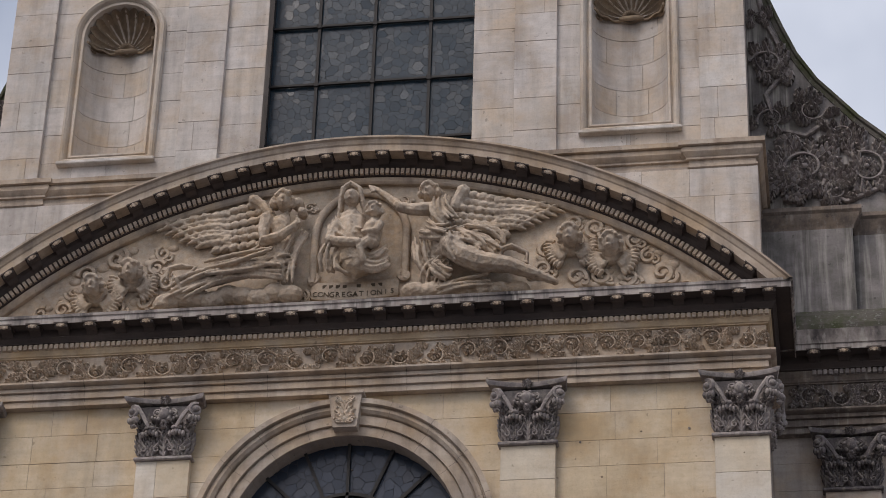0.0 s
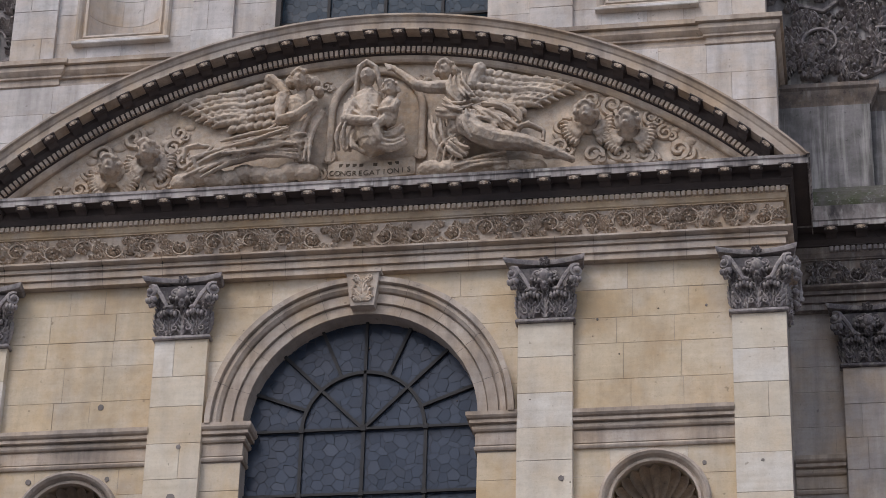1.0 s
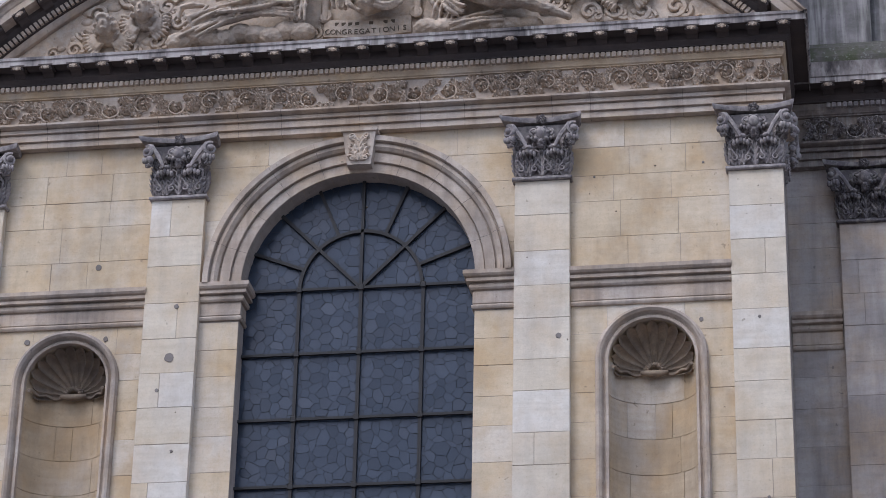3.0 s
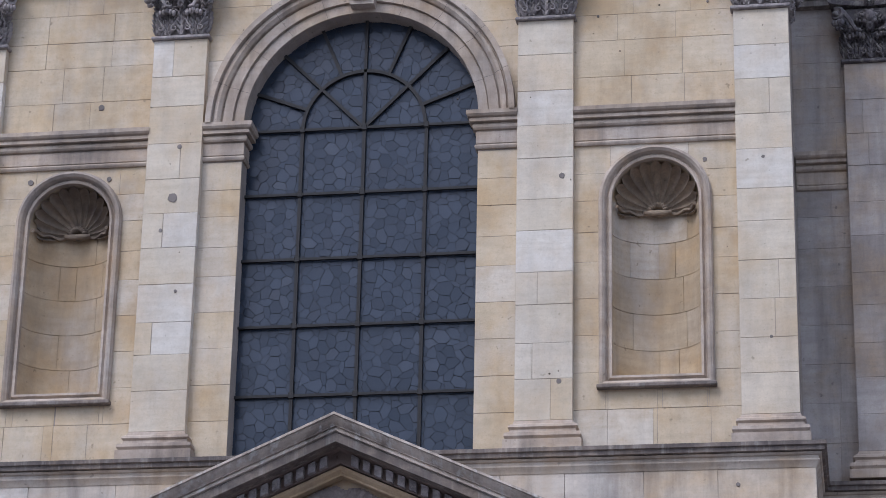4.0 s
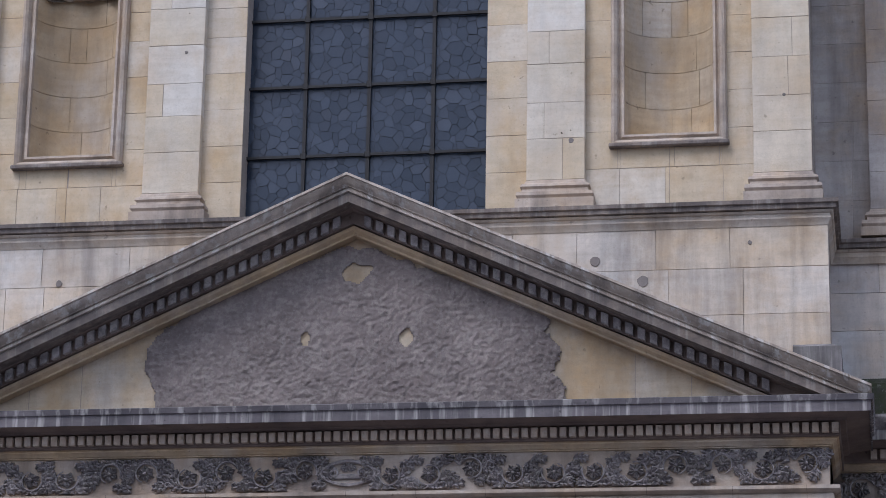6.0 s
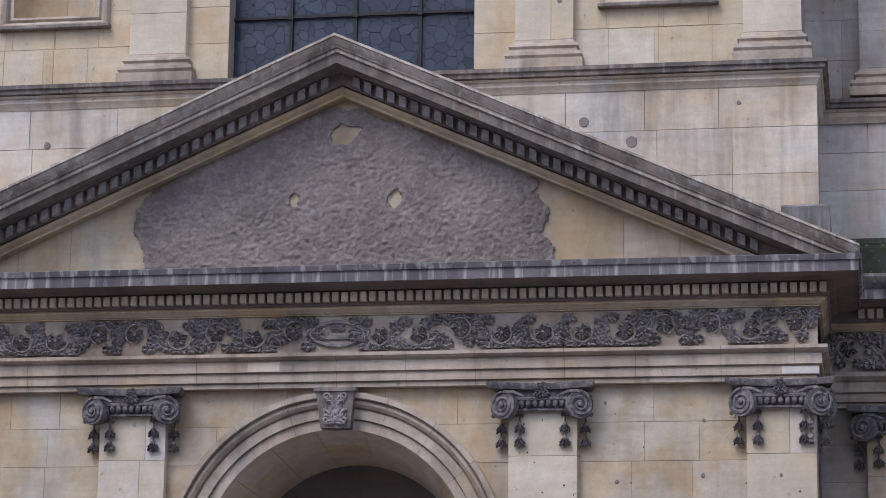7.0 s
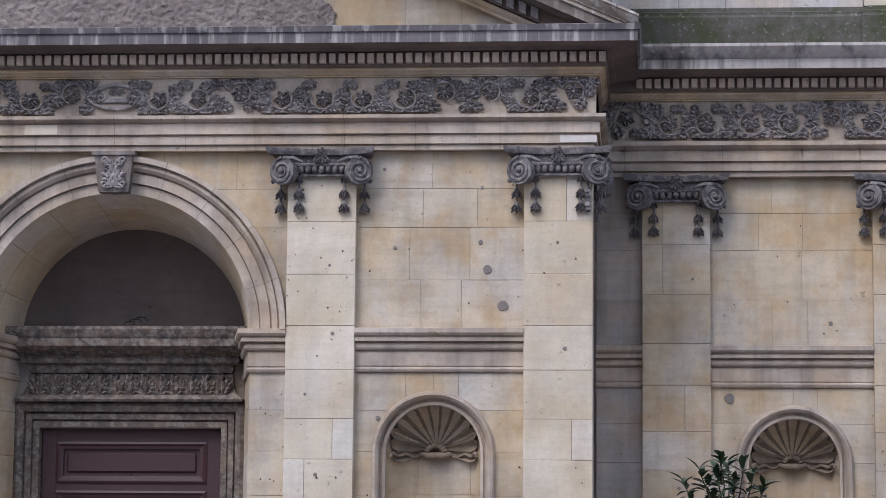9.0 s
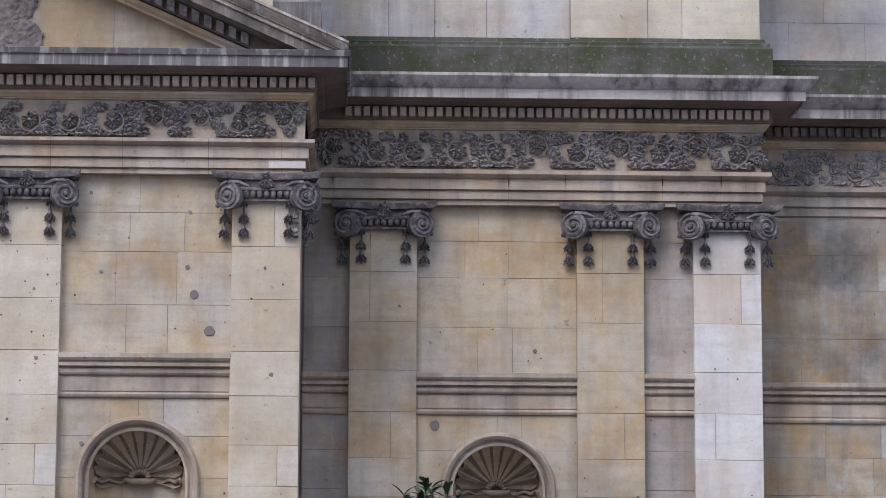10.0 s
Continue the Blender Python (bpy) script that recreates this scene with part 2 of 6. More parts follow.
def frame_run(bm, pts, prof, y, closed=False):
    """A moulding along a line in the wall's plane (x, z); prof: (to the right of the way, out of the wall)."""
    off = offsets(pts, closed)
    grid_faces(bm, [[(x + nx * d, y - o, z + nz * d) for d, o in prof] for (x, z), (nx, nz) in zip(pts, off)], True, closed)


def arc_run(bm, cx, cz, prof, y, a0, a1, n):
    """A moulding round a centre; prof: (radius, out of the wall)."""
    rings = []
    for i in range(n + 1):
        a = radians(a0 + (a1 - a0) * i / n)
        rings.append([(cx + r * math.cos(a), y - o, cz + r * math.sin(a)) for r, o in prof])
    grid_faces(bm, rings, True, False)


def tube(bm, pts, rad, k=5, flat=1.0):
    """A round bar along points; rad: one radius or one a point."""
    rings = []
    for i, p in enumerate(pts):
        p = Vector(p)
        d = (Vector(pts[min(i + 1, len(pts) - 1)]) - Vector(pts[max(i - 1, 0)])).normalized()
        u = d.cross(Vector((0, 1, 0)))
        u = u.normalized() if u.length > 1e-4 else Vector((1, 0, 0))
        v = u.cross(d)
        r = rad[i] if isinstance(rad, (list, tuple)) else rad
        rings.append([p + (u * math.cos(2 * math.pi * j / k) + v * math.sin(2 * math.pi * j / k) * flat) * r for j in range(k)])
    grid_faces(bm, rings, True, False)


def ball(bm, c, r, sub=1, turn=None):
    r = (r, r, r) if isinstance(r, (int, float)) else r
    bmesh.ops.create_icosphere(bm, subdivisions=sub, radius=1.0, matrix=Matrix.LocRotScale(c, Euler(turn) if turn else None, r))


def thing(name, label, category, base=(0, 0, 0), group="", kind=""):
    ob = new(name)
    ob.location = base
    return tagged(ob, label, category, group, kind)


rng = random.Random(7)


def courses(z0, z1, height):
    n = max(1, round((z1 - z0) / height))
    zs = [z0 + (z1 - z0) * i / n for i in range(n + 1)]
    return [z if i in (0, n) else z + rng.uniform(-0.05, 0.05) for i, z in enumerate(zs)]


def stones(parent, x0, x1, zs, y, material, width=0.95, depth=0.05, arch=None, joint=0.0024, holes=(), name="stone"):
    """Coursed ashlar between x0 and x1 on the face y, each stone an object. arch: (centre x, springing z, radius) left open."""
    for i in range(len(zs) - 1):
        z0, z1 = zs[i], zs[i + 1]
        n = max(1, round((x1 - x0) / width + rng.uniform(-0.3, 0.3)))
        cuts = [x0] + sorted(x0 + (x1 - x0) * (k + rng.uniform(-0.28, 0.28)) / n for k in range(1, n)) + [x1]
        if arch:
            cuts = sorted(set(cuts + ([arch[0]] if x0 < arch[0] < x1 else [])))
        for a, b in zip(cuts, cuts[1:]):
            if b - a < 0.05:
                continue
            if any(a < h[1] - 0.01 and b > h[0] + 0.01 and z0 < h[3] - 0.01 and z1 > h[2] + 0.01 for h in holes):
                cells = []
                for h in holes:
                    if a < h[1] - 0.01 and b > h[0] + 0.01 and z0 < h[3] - 0.01 and z1 > h[2] + 0.01:
                        if a < h[0] - 0.04:
                            cells.append((a, h[0], z0, z1))
                        if b > h[1] + 0.04:
                            cells.append((h[1], b, z0, z1))
                        m0, m1 = max(a, h[0]), min(b, h[1])
                        if z1 > h[3] + 0.04:
                            cells.append((m0, m1, h[3], z1))
                        if z0 < h[2] - 0.04:
                            cells.append((m0, m1, z0, h[2]))
            else:
                cells = [(a, b, z0, z1)]
            for ca, cb, c0, c1 in cells:
                pa, pb, q0, q1 = ca + joint, cb - joint, c0 + joint, c1 - joint
                poly = [(pa, q0), (pb, q0), (pb, q1), (pa, q1)]
                if arch and c1 > arch[1] and max(abs(pa - arch[0]), abs(pb - arch[0])) and min(abs(pa - arch[0]), abs(pb - arch[0])) < arch[2]:
                    cols = [pa + (pb - pa) * k / 10 for k in range(11)]
                    low = [max(q0, arch[1] + math.sqrt(max(0, arch[2] ** 2 - (x - arch[0]) ** 2)) if abs(x - arch[0]) < arch[2] else q0) for x in cols]
                    keep = [(x, z) for x, z in zip(cols, low) if z < q1 - 0.01]
                    if len(keep) < 2:
                        continue
                    poly = keep + [(keep[-1][0], q1), (keep[0][0], q1)]
                bm = bmnew()
                slab(bm, poly, y + rng.uniform(-0.003, 0.0035), y + depth, 0.003)
                part(name, bm, material, parent)

# ---- carving helpers ----


def leaf(bm, base, ang, length, width, out=0.05, curl=0.3, lobes=3, bend=0.0):
    """An acanthus leaf lying on the wall from base, pointing at ang (degrees, in x and z): toothed lobes, a grooved midrib, its tip curling off the wall. bend: degrees by which it turns on its way."""
    c = Vector(base)
    at = 0.0
    rows = []
    steps = []
    for i in range(lobes):
        t0, t1 = i / (lobes + 0.6), (i + 1) / (lobes + 0.6)
        steps += [(t0 + 0.01, 0.38, 0.35), (t0 + 0.5 * (t1 - t0), 0.85, 1.0), (t1 - 0.01, 1.0, 0.5)]
    steps += [((lobes + 0.02) / (lobes + 0.6), 0.6, 0.8), (1.0, 0.22, 0.7)]
    for t, k, hk in steps:
        env = math.sin(math.pi * (0.16 + 0.74 * t)) ** 0.7
        hw = width * 0.62 * env * k
        h = out * (0.55 + 0.45 * math.sin(math.pi * min(1, t * 1.1)) + curl * 0.8 * t ** 3)
        a = radians(ang + bend * t)
        d, s = Vector((math.cos(a), 0, math.sin(a))), Vector((-math.sin(a), 0, math.cos(a)))
        c = c + d * length * (t - at)
        at = t
        fwd = d * (length * 0.16 * (k - 0.4))
        rows.append([c + s * (q * hw) + fwd * abs(q) - Vector((0, h * y * (hk if 0 < abs(q) < 1 else 1), 0)) for q, y in ((-1.0, -0.3), (-1.0, 0.45), (-0.55, 1.0), (-0.07, 0.35), (0.07, 0.35), (0.55, 1.0), (1.0, 0.45), (1.0, -0.3))])
    grid_faces(bm, rows, False, False, caps=False)
    bm.faces.new([bm.verts.new(p) for p in rows[-1]])


def spiral(bm, c, r0, r1, turns, start, sense, rad, out, n=22, k=5):
    pts, rr = [], []
    for i in range(n + 1):
        t = i / n
        a = radians(start) + sense * 2 * math.pi * turns * t
        r = r0 + (r1 - r0) * t ** 0.8
        pts.append((c[0] + r * math.cos(a), c[1] - out * (0.6 + 0.4 * t), c[2] + r * math.sin(a)))
        rr.append(rad * (1 - 0.35 * t))
    tube(bm, pts, rr, k)
    return pts


def rosette(bm, c, r, petals=6, out=0.04):
    for i in range(petals):
        leaf(bm, (c[0] + 0.15 * r * math.cos(6.283 * i / petals), c[1], c[2] + 0.15 * r * math.sin(6.283 * i / petals)), 360 * i / petals, r, r * 0.75, out, 0.5)
    ball(bm, (c[0], c[1] - out, c[2]), r * 0.26)


# ---- large structure ----
# faces: lower pilasters, upper pilasters, side bay, far bay, crowning storey
Y1, Y2, YE, YF, Y3 = -0.25, 0.0, 2.0, 3.2, 0.3
BACK = 0.007  # joints behind the face of the stones


def wall_panel(name, x0, x1, z0, z1, y0, y1, openings, material, label):
    """A wall with round-headed openings (centre, half width, bottom, springing) right through it."""
    bm = bmnew()
    at = x0
    for cx, r, zb, zs in sorted(openings):
        slab(bm, [(at, z0), (cx - r, z0), (cx - r, z1), (at, z1)], y0, y1)
        if zb > z0:
            slab(bm, [(cx - r, z0), (cx + r, z0), (cx + r, zb), (cx - r, zb)], y0, y1)
        if zs is not None and zs + r < z1:
            arc = [(cx - r * math.cos(math.pi * k / 24), zs + r * math.sin(math.pi * k / 24)) for k in range(25)]
            slab(bm, arc[:13] + [(cx, z1), (cx - r, z1)], y0, y1)
            slab(bm, arc[12:] + [(cx + r, z1), (cx, z1)], y0, y1)
        at = cx + r
    slab(bm, [(at, z0), (x1, z0), (x1, z1), (at, z1)], y0, y1)
    return tagged(part(name, bm, material), label, "wall", kind="structure")


ground = bmnew()
bmesh.ops.create_grid(ground, x_segments=8, y_segments=8, size=1500)
tagged(part("ground", ground, PAVING), "grey stone paving of the square before the church", "ground", kind="structure")

W1, W2, WE, W3 = Y1 + 0.14, Y2 + 0.13, YE + 0.14, Y3 + 0.08
RD, ZD = 1.84, 5.25
wall_1 = wall_panel("wall_1", -6.36, 6.36, 0, 7.66, W1 + BACK, W1 + 0.75, [(0, RD, 0, ZD), (4.28, 0.63, 1.4, 3.65), (-4.28, 0.63, 1.4, 3.65)], JOINT, "ochre limestone wall of the ground storey, coursed ashlar")
wall_2 = wall_panel("wall_2", -6.26, 6.26, 12.0, 19.64, W2 + BACK, W2 + 0.7, [(0, 1.75, 12.0, 17.22), (4.31, 0.63, 13.1, 15.78), (-4.31, 0.63, 13.1, 15.78)], JOINT, "cream limestone wall of the upper storey, coursed ashlar")
wall_3 = wall_panel("wall_3", -6.12, 6.12, 20.3, 34.0, W3 + BACK, W3 + 0.7, [(0, 1.73, 20.3, 33.9), (4.27, 0.62, 24.38, 26.8), (-4.27, 0.62, 24.38, 26.8)], JOINT, "pale grey limestone wall of the crowning storey")
wall_4 = wall_panel("wall_4", 6.36, 12.77, 0, 7.66, WE + BACK, WE + 0.75, [(9.08, 0.63, 1.4, 3.65)], JOINT, "weathered limestone wall of the recessed side bay")
wall_5 = wall_panel("wall_5", 12.0, 30.0, 0, 30.0, YF + BACK, YF + 0.75, [], JOINT, "stained limestone wall of the far side bay")
wall_6 = wall_panel("wall_6", 6.0, 12.77, 9.3, 19.66, WE + BACK, WE + 0.75, [], JOINT, "grey limestone wall of the side bay's upper storey")
pedestal = wall_panel("wall_7", -6.45, 6.45, 9.2, 12.0, 0.02, 0.75, [], JOINT, "pale limestone pedestal wall behind the pediment")
wall_8 = wall_panel("wall_8", -6.25, 6.25, 19.6, 23.4, Y3 - 0.13 + BACK, 0.9, [], JOINT, "limestone pedestal wall behind the curved pediment")
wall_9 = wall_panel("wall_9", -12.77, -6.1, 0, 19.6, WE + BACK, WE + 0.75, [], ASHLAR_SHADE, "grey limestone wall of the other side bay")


def returns(name, x, y0, y1, z0, z1, material, label):
    bm = bmnew()
    box(bm, x - 0.3, x, y0, y1, z0, z1)
    return tagged(part(name, bm, material), label, "wall", kind="structure")


# most side faces wear the shade-toned ashlar
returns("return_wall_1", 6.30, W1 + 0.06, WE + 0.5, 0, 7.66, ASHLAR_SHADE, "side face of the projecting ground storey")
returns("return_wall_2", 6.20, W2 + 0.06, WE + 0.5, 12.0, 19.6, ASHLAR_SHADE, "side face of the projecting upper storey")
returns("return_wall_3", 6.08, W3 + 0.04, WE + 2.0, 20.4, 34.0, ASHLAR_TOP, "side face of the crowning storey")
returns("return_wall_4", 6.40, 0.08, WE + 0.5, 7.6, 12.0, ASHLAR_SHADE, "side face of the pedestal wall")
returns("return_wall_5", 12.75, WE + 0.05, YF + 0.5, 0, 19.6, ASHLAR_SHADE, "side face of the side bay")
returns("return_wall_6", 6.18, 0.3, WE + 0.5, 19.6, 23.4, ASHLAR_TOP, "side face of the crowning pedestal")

# a plain unseen block closes the square behind the viewer, added to cut low skylight
bm = bmnew()
box(bm, -90, 110, -52, -46, 0, 17)
tagged(part("wall_opposite", bm, ASHLAR_SHADE), "plain unseen block behind the viewer, added to cut low skylight", "wall", kind="structure")

# roofs and a plain rear close the building
bm = bmnew()
box(bm, -13, 30, 11.0, 11.5, 0, 30)
tagged(part("wall_rear", bm, JOINT), "plain rear wall closing the church", "wall", kind="structure")

ENT1 = [(0.0, 7.64), (0.0, 7.695), (-0.015, 7.70), (-0.015, 7.712), (0.035, 7.717), (0.035, 7.825), (0.02, 7.83), (0.02, 7.845), (0.07, 7.85), (0.07, 7.985), (0.052, 7.99), (0.052, 8.002), (0.10, 8.015), (0.13, 8.035), (0.15, 8.045), (0.15, 8.09), (0.02, 8.105), (0.02, 8.61), (0.05, 8.615), (0.05, 8.632), (0.07, 8.637), (0.085, 8.665), (0.12, 8.69), (0.12, 8.71), (0.15, 8.72), (0.17, 8.735), (0.17, 8.905), (0.24, 8.92), (0.26, 8.95), (0.55, 8.985), (0.555, 8.965), (0.575, 8.965), (0.575, 9.10), (0.60, 9.11), (0.62, 9.18), (0.60, 9.19), (-0.4, 9.24), (-0.4, 7.64)]
ENT1S = [(o, z + 0.09 * max(0.0, min(1.0, (z - 8.0) / 0.3))) for o, z in ENT1[:-5]] + [(0.60, 9.20), (0.62, 9.22), (0.64, 9.24), (0.70, 9.30), (0.73, 9.34), (0.73, 9.38), (-0.4, 9.44), (-0.4, 7.64)]
ENT2 = [(0.0, 19.62), (0.0, 19.705), (-0.012, 19.71), (-0.012, 19.722), (0.035, 19.727), (0.035, 19.825), (0.02, 19.83), (0.02, 19.842), (0.07, 19.847), (0.07, 19.90), (0.055, 19.905), (0.055, 19.915), (0.10, 19.925), (0.14, 19.94), (0.15, 19.95), (0.15, 19.98), (0.02, 19.99), (0.02, 20.43), (0.05, 20.44), (0.05, 20.455), (0.07, 20.47), (0.085, 20.52), (0.10, 20.54), (0.10, 20.645), (0.13, 20.655), (0.13, 20.67), (0.15, 20.70), (0.18, 20.73), (0.18, 20.86), (0.40, 20.865), (0.405, 20.84), (0.42, 20.84), (0.42, 20.93), (0.44, 20.94), (0.45, 20.98), (0.44, 20.985), (-0.3, 21.03), (-0.3, 19.62)]
ENT2S = ENT2[:-5] + [(0.44, 20.94), (0.45, 20.98), (0.50, 21.08), (0.53, 21.14), (-0.3, 21.2), (-0.3, 19.62)]


def entablature(name, plan, prof, split, lip, lower, label, soff, edge=None):
    """split: height of the frieze's top; lip: how far out the rain-washed edge of the corona begins."""
    edge = edge or LIP
    low = [p for p in prof if p[1] < split - 0.001]
    top = [p for p in prof if p[1] >= split - 0.001][:-1]
    k = next(i for i, p in enumerate(top) if p[0] > lip)
    bm = bmnew()
    run(bm, plan, [(-0.4, low[0][1])] + low[:-1] + [(low[-2][0], split), (-0.4, split)])
    ob = tagged(part(name, bm, lower, smooth=30), label, "entablature", kind="structure")
    bm = bmnew()
    q = next(i for i, p in enumerate(top) if p[0] >= soff)
    run(bm, plan, [(-0.4, split)] + [(top[0][0], split)] + top[:q] + [(-0.4, top[q - 1][1])])
    part("bed_moulding", bm, BED if lower is MOULDING else lower, ob, smooth=30)
    bm = bmnew()
    run(bm, plan, [(-0.4, top[q - 1][1] + 0.003), (top[q - 1][0] - 0.002, top[q - 1][1] + 0.003)] + top[q:k] + [(-0.4, top[k - 1][1] + 0.004)])
    # the cornice's own shade is part of this dark colour, besides soot
    part("soffit", bm, SOFFIT_BROWN if split < 15 else UNDERSIDE_BLACK, ob, "underside of the cornice, soot and shade darkened into its colour", smooth=30)
    bm = bmnew()
    run(bm, plan, [(-0.4, top[k - 1][1] + 0.008), (top[k - 1][0], top[k - 1][1] + 0.003)] + top[k:])
    part("cornice_edge", bm, edge, ob, "rain-streaked edge of the cornice", smooth=30)
    return ob


ent_1 = entablature("entablature_1", [(-6.40, WE + 0.4), (-6.40, Y1), (6.38, Y1), (6.38, WE + 0.4)], ENT1, 8.61, 0.552, MOULDING, "carved limestone entablature of the ground storey, blackened cornice", 0.165, LIP_DARK)
ent_2 = entablature("entablature_2", [(-6.26, WE + 0.4), (-6.26, Y2), (6.26, Y2), (6.26, WE + 0.4)], ENT2, 20.43, 0.402, MOULDING, "carved limestone entablature under the curved pediment", 0.125)
ent_3 = entablature("entablature_3", [(6.0, YE), (12.77, YE), (12.77, YF), (30, YF)], ENT1S, 8.70, 0.552, MOULDING, "carved limestone entablature of the side bay, rain-streaked cornice", 0.165)
ent_4 = entablature("entablature_4", [(6.0, YE), (12.77, YE), (12.77, YF), (30, YF)], ENT2S, 20.43, 0.402, MOULDING_DARK, "blackened entablature of the side bay's upper storey", 0.125)


def joints(parent, xs, y, prof, z1):
    """Upright mortar joints across the fasciae."""
    low = [p for p in prof if p[1] < z1]
    for x in xs:
        bm = bmnew()
        run(bm, [(x - 0.0025, y), (x + 0.0025, y)], [(-0.1, low[0][1])] + [(o + 0.002, z) for o, z in low] + [(-0.1, low[-1][1])])
        part("joint", bm, JOINT_DARK, parent)


jr = random.Random(41)
joints(ent_1, [-5.2 + 1.02 * k + jr.uniform(-0.25, 0.25) for k in range(12)], Y1, ENT1, 8.10)
joints(ent_2, [-5.8 + 0.95 * k + jr.uniform(-0.25, 0.25) for k in range(13)], Y2, ENT2, 19.985)
joints(ent_3, [6.9 + 1.1 * k + jr.uniform(-0.25, 0.25) for k in range(6)], YE, ENT1S, 8.10)
bm = bmnew()
box(bm, 5.93, 6.41, Y1 - 0.041, Y1 + 0.02, 7.722, 7.82)
part("new_stone", bm, WASHED, ent_1)
bm = bmnew()
box(bm, -1.22, -0.78, Y1 - 0.076, Y1, 7.855, 7.98)
part("new_stone", bm, PILASTER_STONE, ent_1)


def dentils(parent, x0, x1, y, z0, z1, pitch, depth, material):
    bm = bmnew()
    box(bm, -pitch * 0.345, pitch * 0.345, -depth, 0.02, z0, z1, 0.004)
    me = to_mesh("dentil", bm, material)
    n = int((x1 - x0) / pitch)
    if n > 200:
        bm = bmnew()
        for i in range(n):
            x = x0 + (x1 - x0) * (i + 0.5) / n
            box(bm, x - pitch * 0.345, x + pitch * 0.345, y - depth, y + 0.02, z0, z1)
        tagged(part("dentil_row", bm, material, parent), kind="stuff")
        return
    for i in range(n):
        place("dentil", me, parent, Matrix.Translation((x0 + (x1 - x0) * (i + 0.5) / n, y, 0)))


dentils(ent_1, -6.55, 6.55, Y1 - 0.17, 8.765, 8.895, 0.127, 0.085, CARVED_LIGHT)
dentils(ent_2, -6.34, 6.34, Y2 - 0.10, 20.555, 20.635, 0.082, 0.05, CARVED_LIGHT)
dentils(ent_3, 6.9, 12.9, YE - 0.17, 8.855, 8.985, 0.127, 0.085, CARVED_LIGHT)
dentils(ent_3, 13.0, 17.0, YF - 0.17, 8.855, 8.985, 0.127, 0.085, MOULDING_DARK)
dentils(ent_4, 6.9, 9.5, YE - 0.10, 20.555, 20.635, 0.082, 0.05, CARVED)

# ---- lower, pointed pediment ----
ZP, XP, TOPP = 9.29, 6.97, 12.40
SL = (TOPP - ZP) / XP
RAKE = [(-0.35, 0.0), (0.68, 0.0), (0.68, -0.04), (0.63, -0.07), (0.60, -0.13), (0.54, -0.17), (0.54, -0.20), (0.52, -0.21), (0.52, -0.37), (0.50, -0.37), (0.495, -0.345), (0.26, -0.35), (0.24, -0.38), (0.15, -0.40), (0.15, -0.57), (0.11, -0.59), (0.09, -0.64), (0.04, -0.68), (0.04, -0.71), (-0.35, -0.71)]


def rake(bm, pts, prof, y):
    grid_faces(bm, [[(x, y - o, z + h) for o, h in prof] for x, z in pts], True, False)


pediment_1 = tagged(new("pediment_1"), "pointed pediment with dentilled raking cornices, stained limestone", "pediment", kind="structure")
# the soffit strip's brown also holds the shade behind its dentils
for nm, prof, mat in (("raking_edge", [(-0.35, 0.0), (0.70, 0.0), (0.70, -0.035), (0.67, -0.04), (0.67, -0.05), (0.65, -0.085), (0.605, -0.125), (0.57, -0.15), (0.57, -0.16), (0.535, -0.165), (0.535, -0.185), (0.56, -0.19), (0.56, -0.225), (0.52, -0.235), (-0.35, -0.235)], RAKESTONE), ("raking_fascia", [(-0.35, -0.24), (0.525, -0.24), (0.525, -0.37), (0.505, -0.37), (-0.35, -0.36)], MOULDING_DARK), ("raking_soffit", [(-0.35, -0.34)] + RAKE[10:15] + [(-0.35, -0.575)], SOFFIT_BROWN), ("raking_bed", [(-0.35, -0.57)] + RAKE[15:], BED)):
    bm = bmnew()
    rake(bm, [(-XP, ZP), (0, TOPP), (XP, ZP)], prof, Y1)
    # cut what would hang below the level cornice
    bmesh.ops.bisect_plane(bm, geom=bm.verts[:] + bm.edges[:] + bm.faces[:], plane_co=(0, 0, 9.10), plane_no=(0, 0, -1), clear_outer=True)
    part(nm, bm, mat, pediment_1, smooth=25)
bm = bmnew()
slab(bm, [(-6.3, 9.1), (6.3, 9.1), (0, 11.95)], W1 + BACK, 0.2)
part("tympanum", bm, JOINT, pediment_1)
bm = bmnew()
box(bm, -0.05, 0.05, -0.09, 0.02, -0.15, 0.0, 0.004)
for v in bm.verts:
    v.co.z -= v.co.x * SL
me_r = to_mesh("dentil", bm, CARVED)
bm = bmnew()
box(bm, -0.05, 0.05, -0.09, 0.02, -0.15, 0.0, 0.004)
for v in bm.verts:
    v.co.z += v.co.x * SL
me_l = to_mesh("dentil", bm, CARVED)
for i in range(37):
    x = 0.22 + i * 0.163
    if x < 5.75:
        place("dentil", me_r, pediment_1, Matrix.Translation((x, Y1 - 0.15, TOPP - SL * x - 0.405)))
        place("dentil", me_l, pediment_1, Matrix.Translation((-x, Y1 - 0.15, TOPP - SL * x - 0.405)))

# ---- upper, curved pediment ----
RA, CA = 9.10, 14.80


def arc_cut(bm, z):
    bmesh.ops.bisect_plane(bm, geom=bm.verts[:] + bm.edges[:] + bm.faces[:], plane_co=(0, 0, z), plane_no=(0, 0, -1), clear_outer=True)


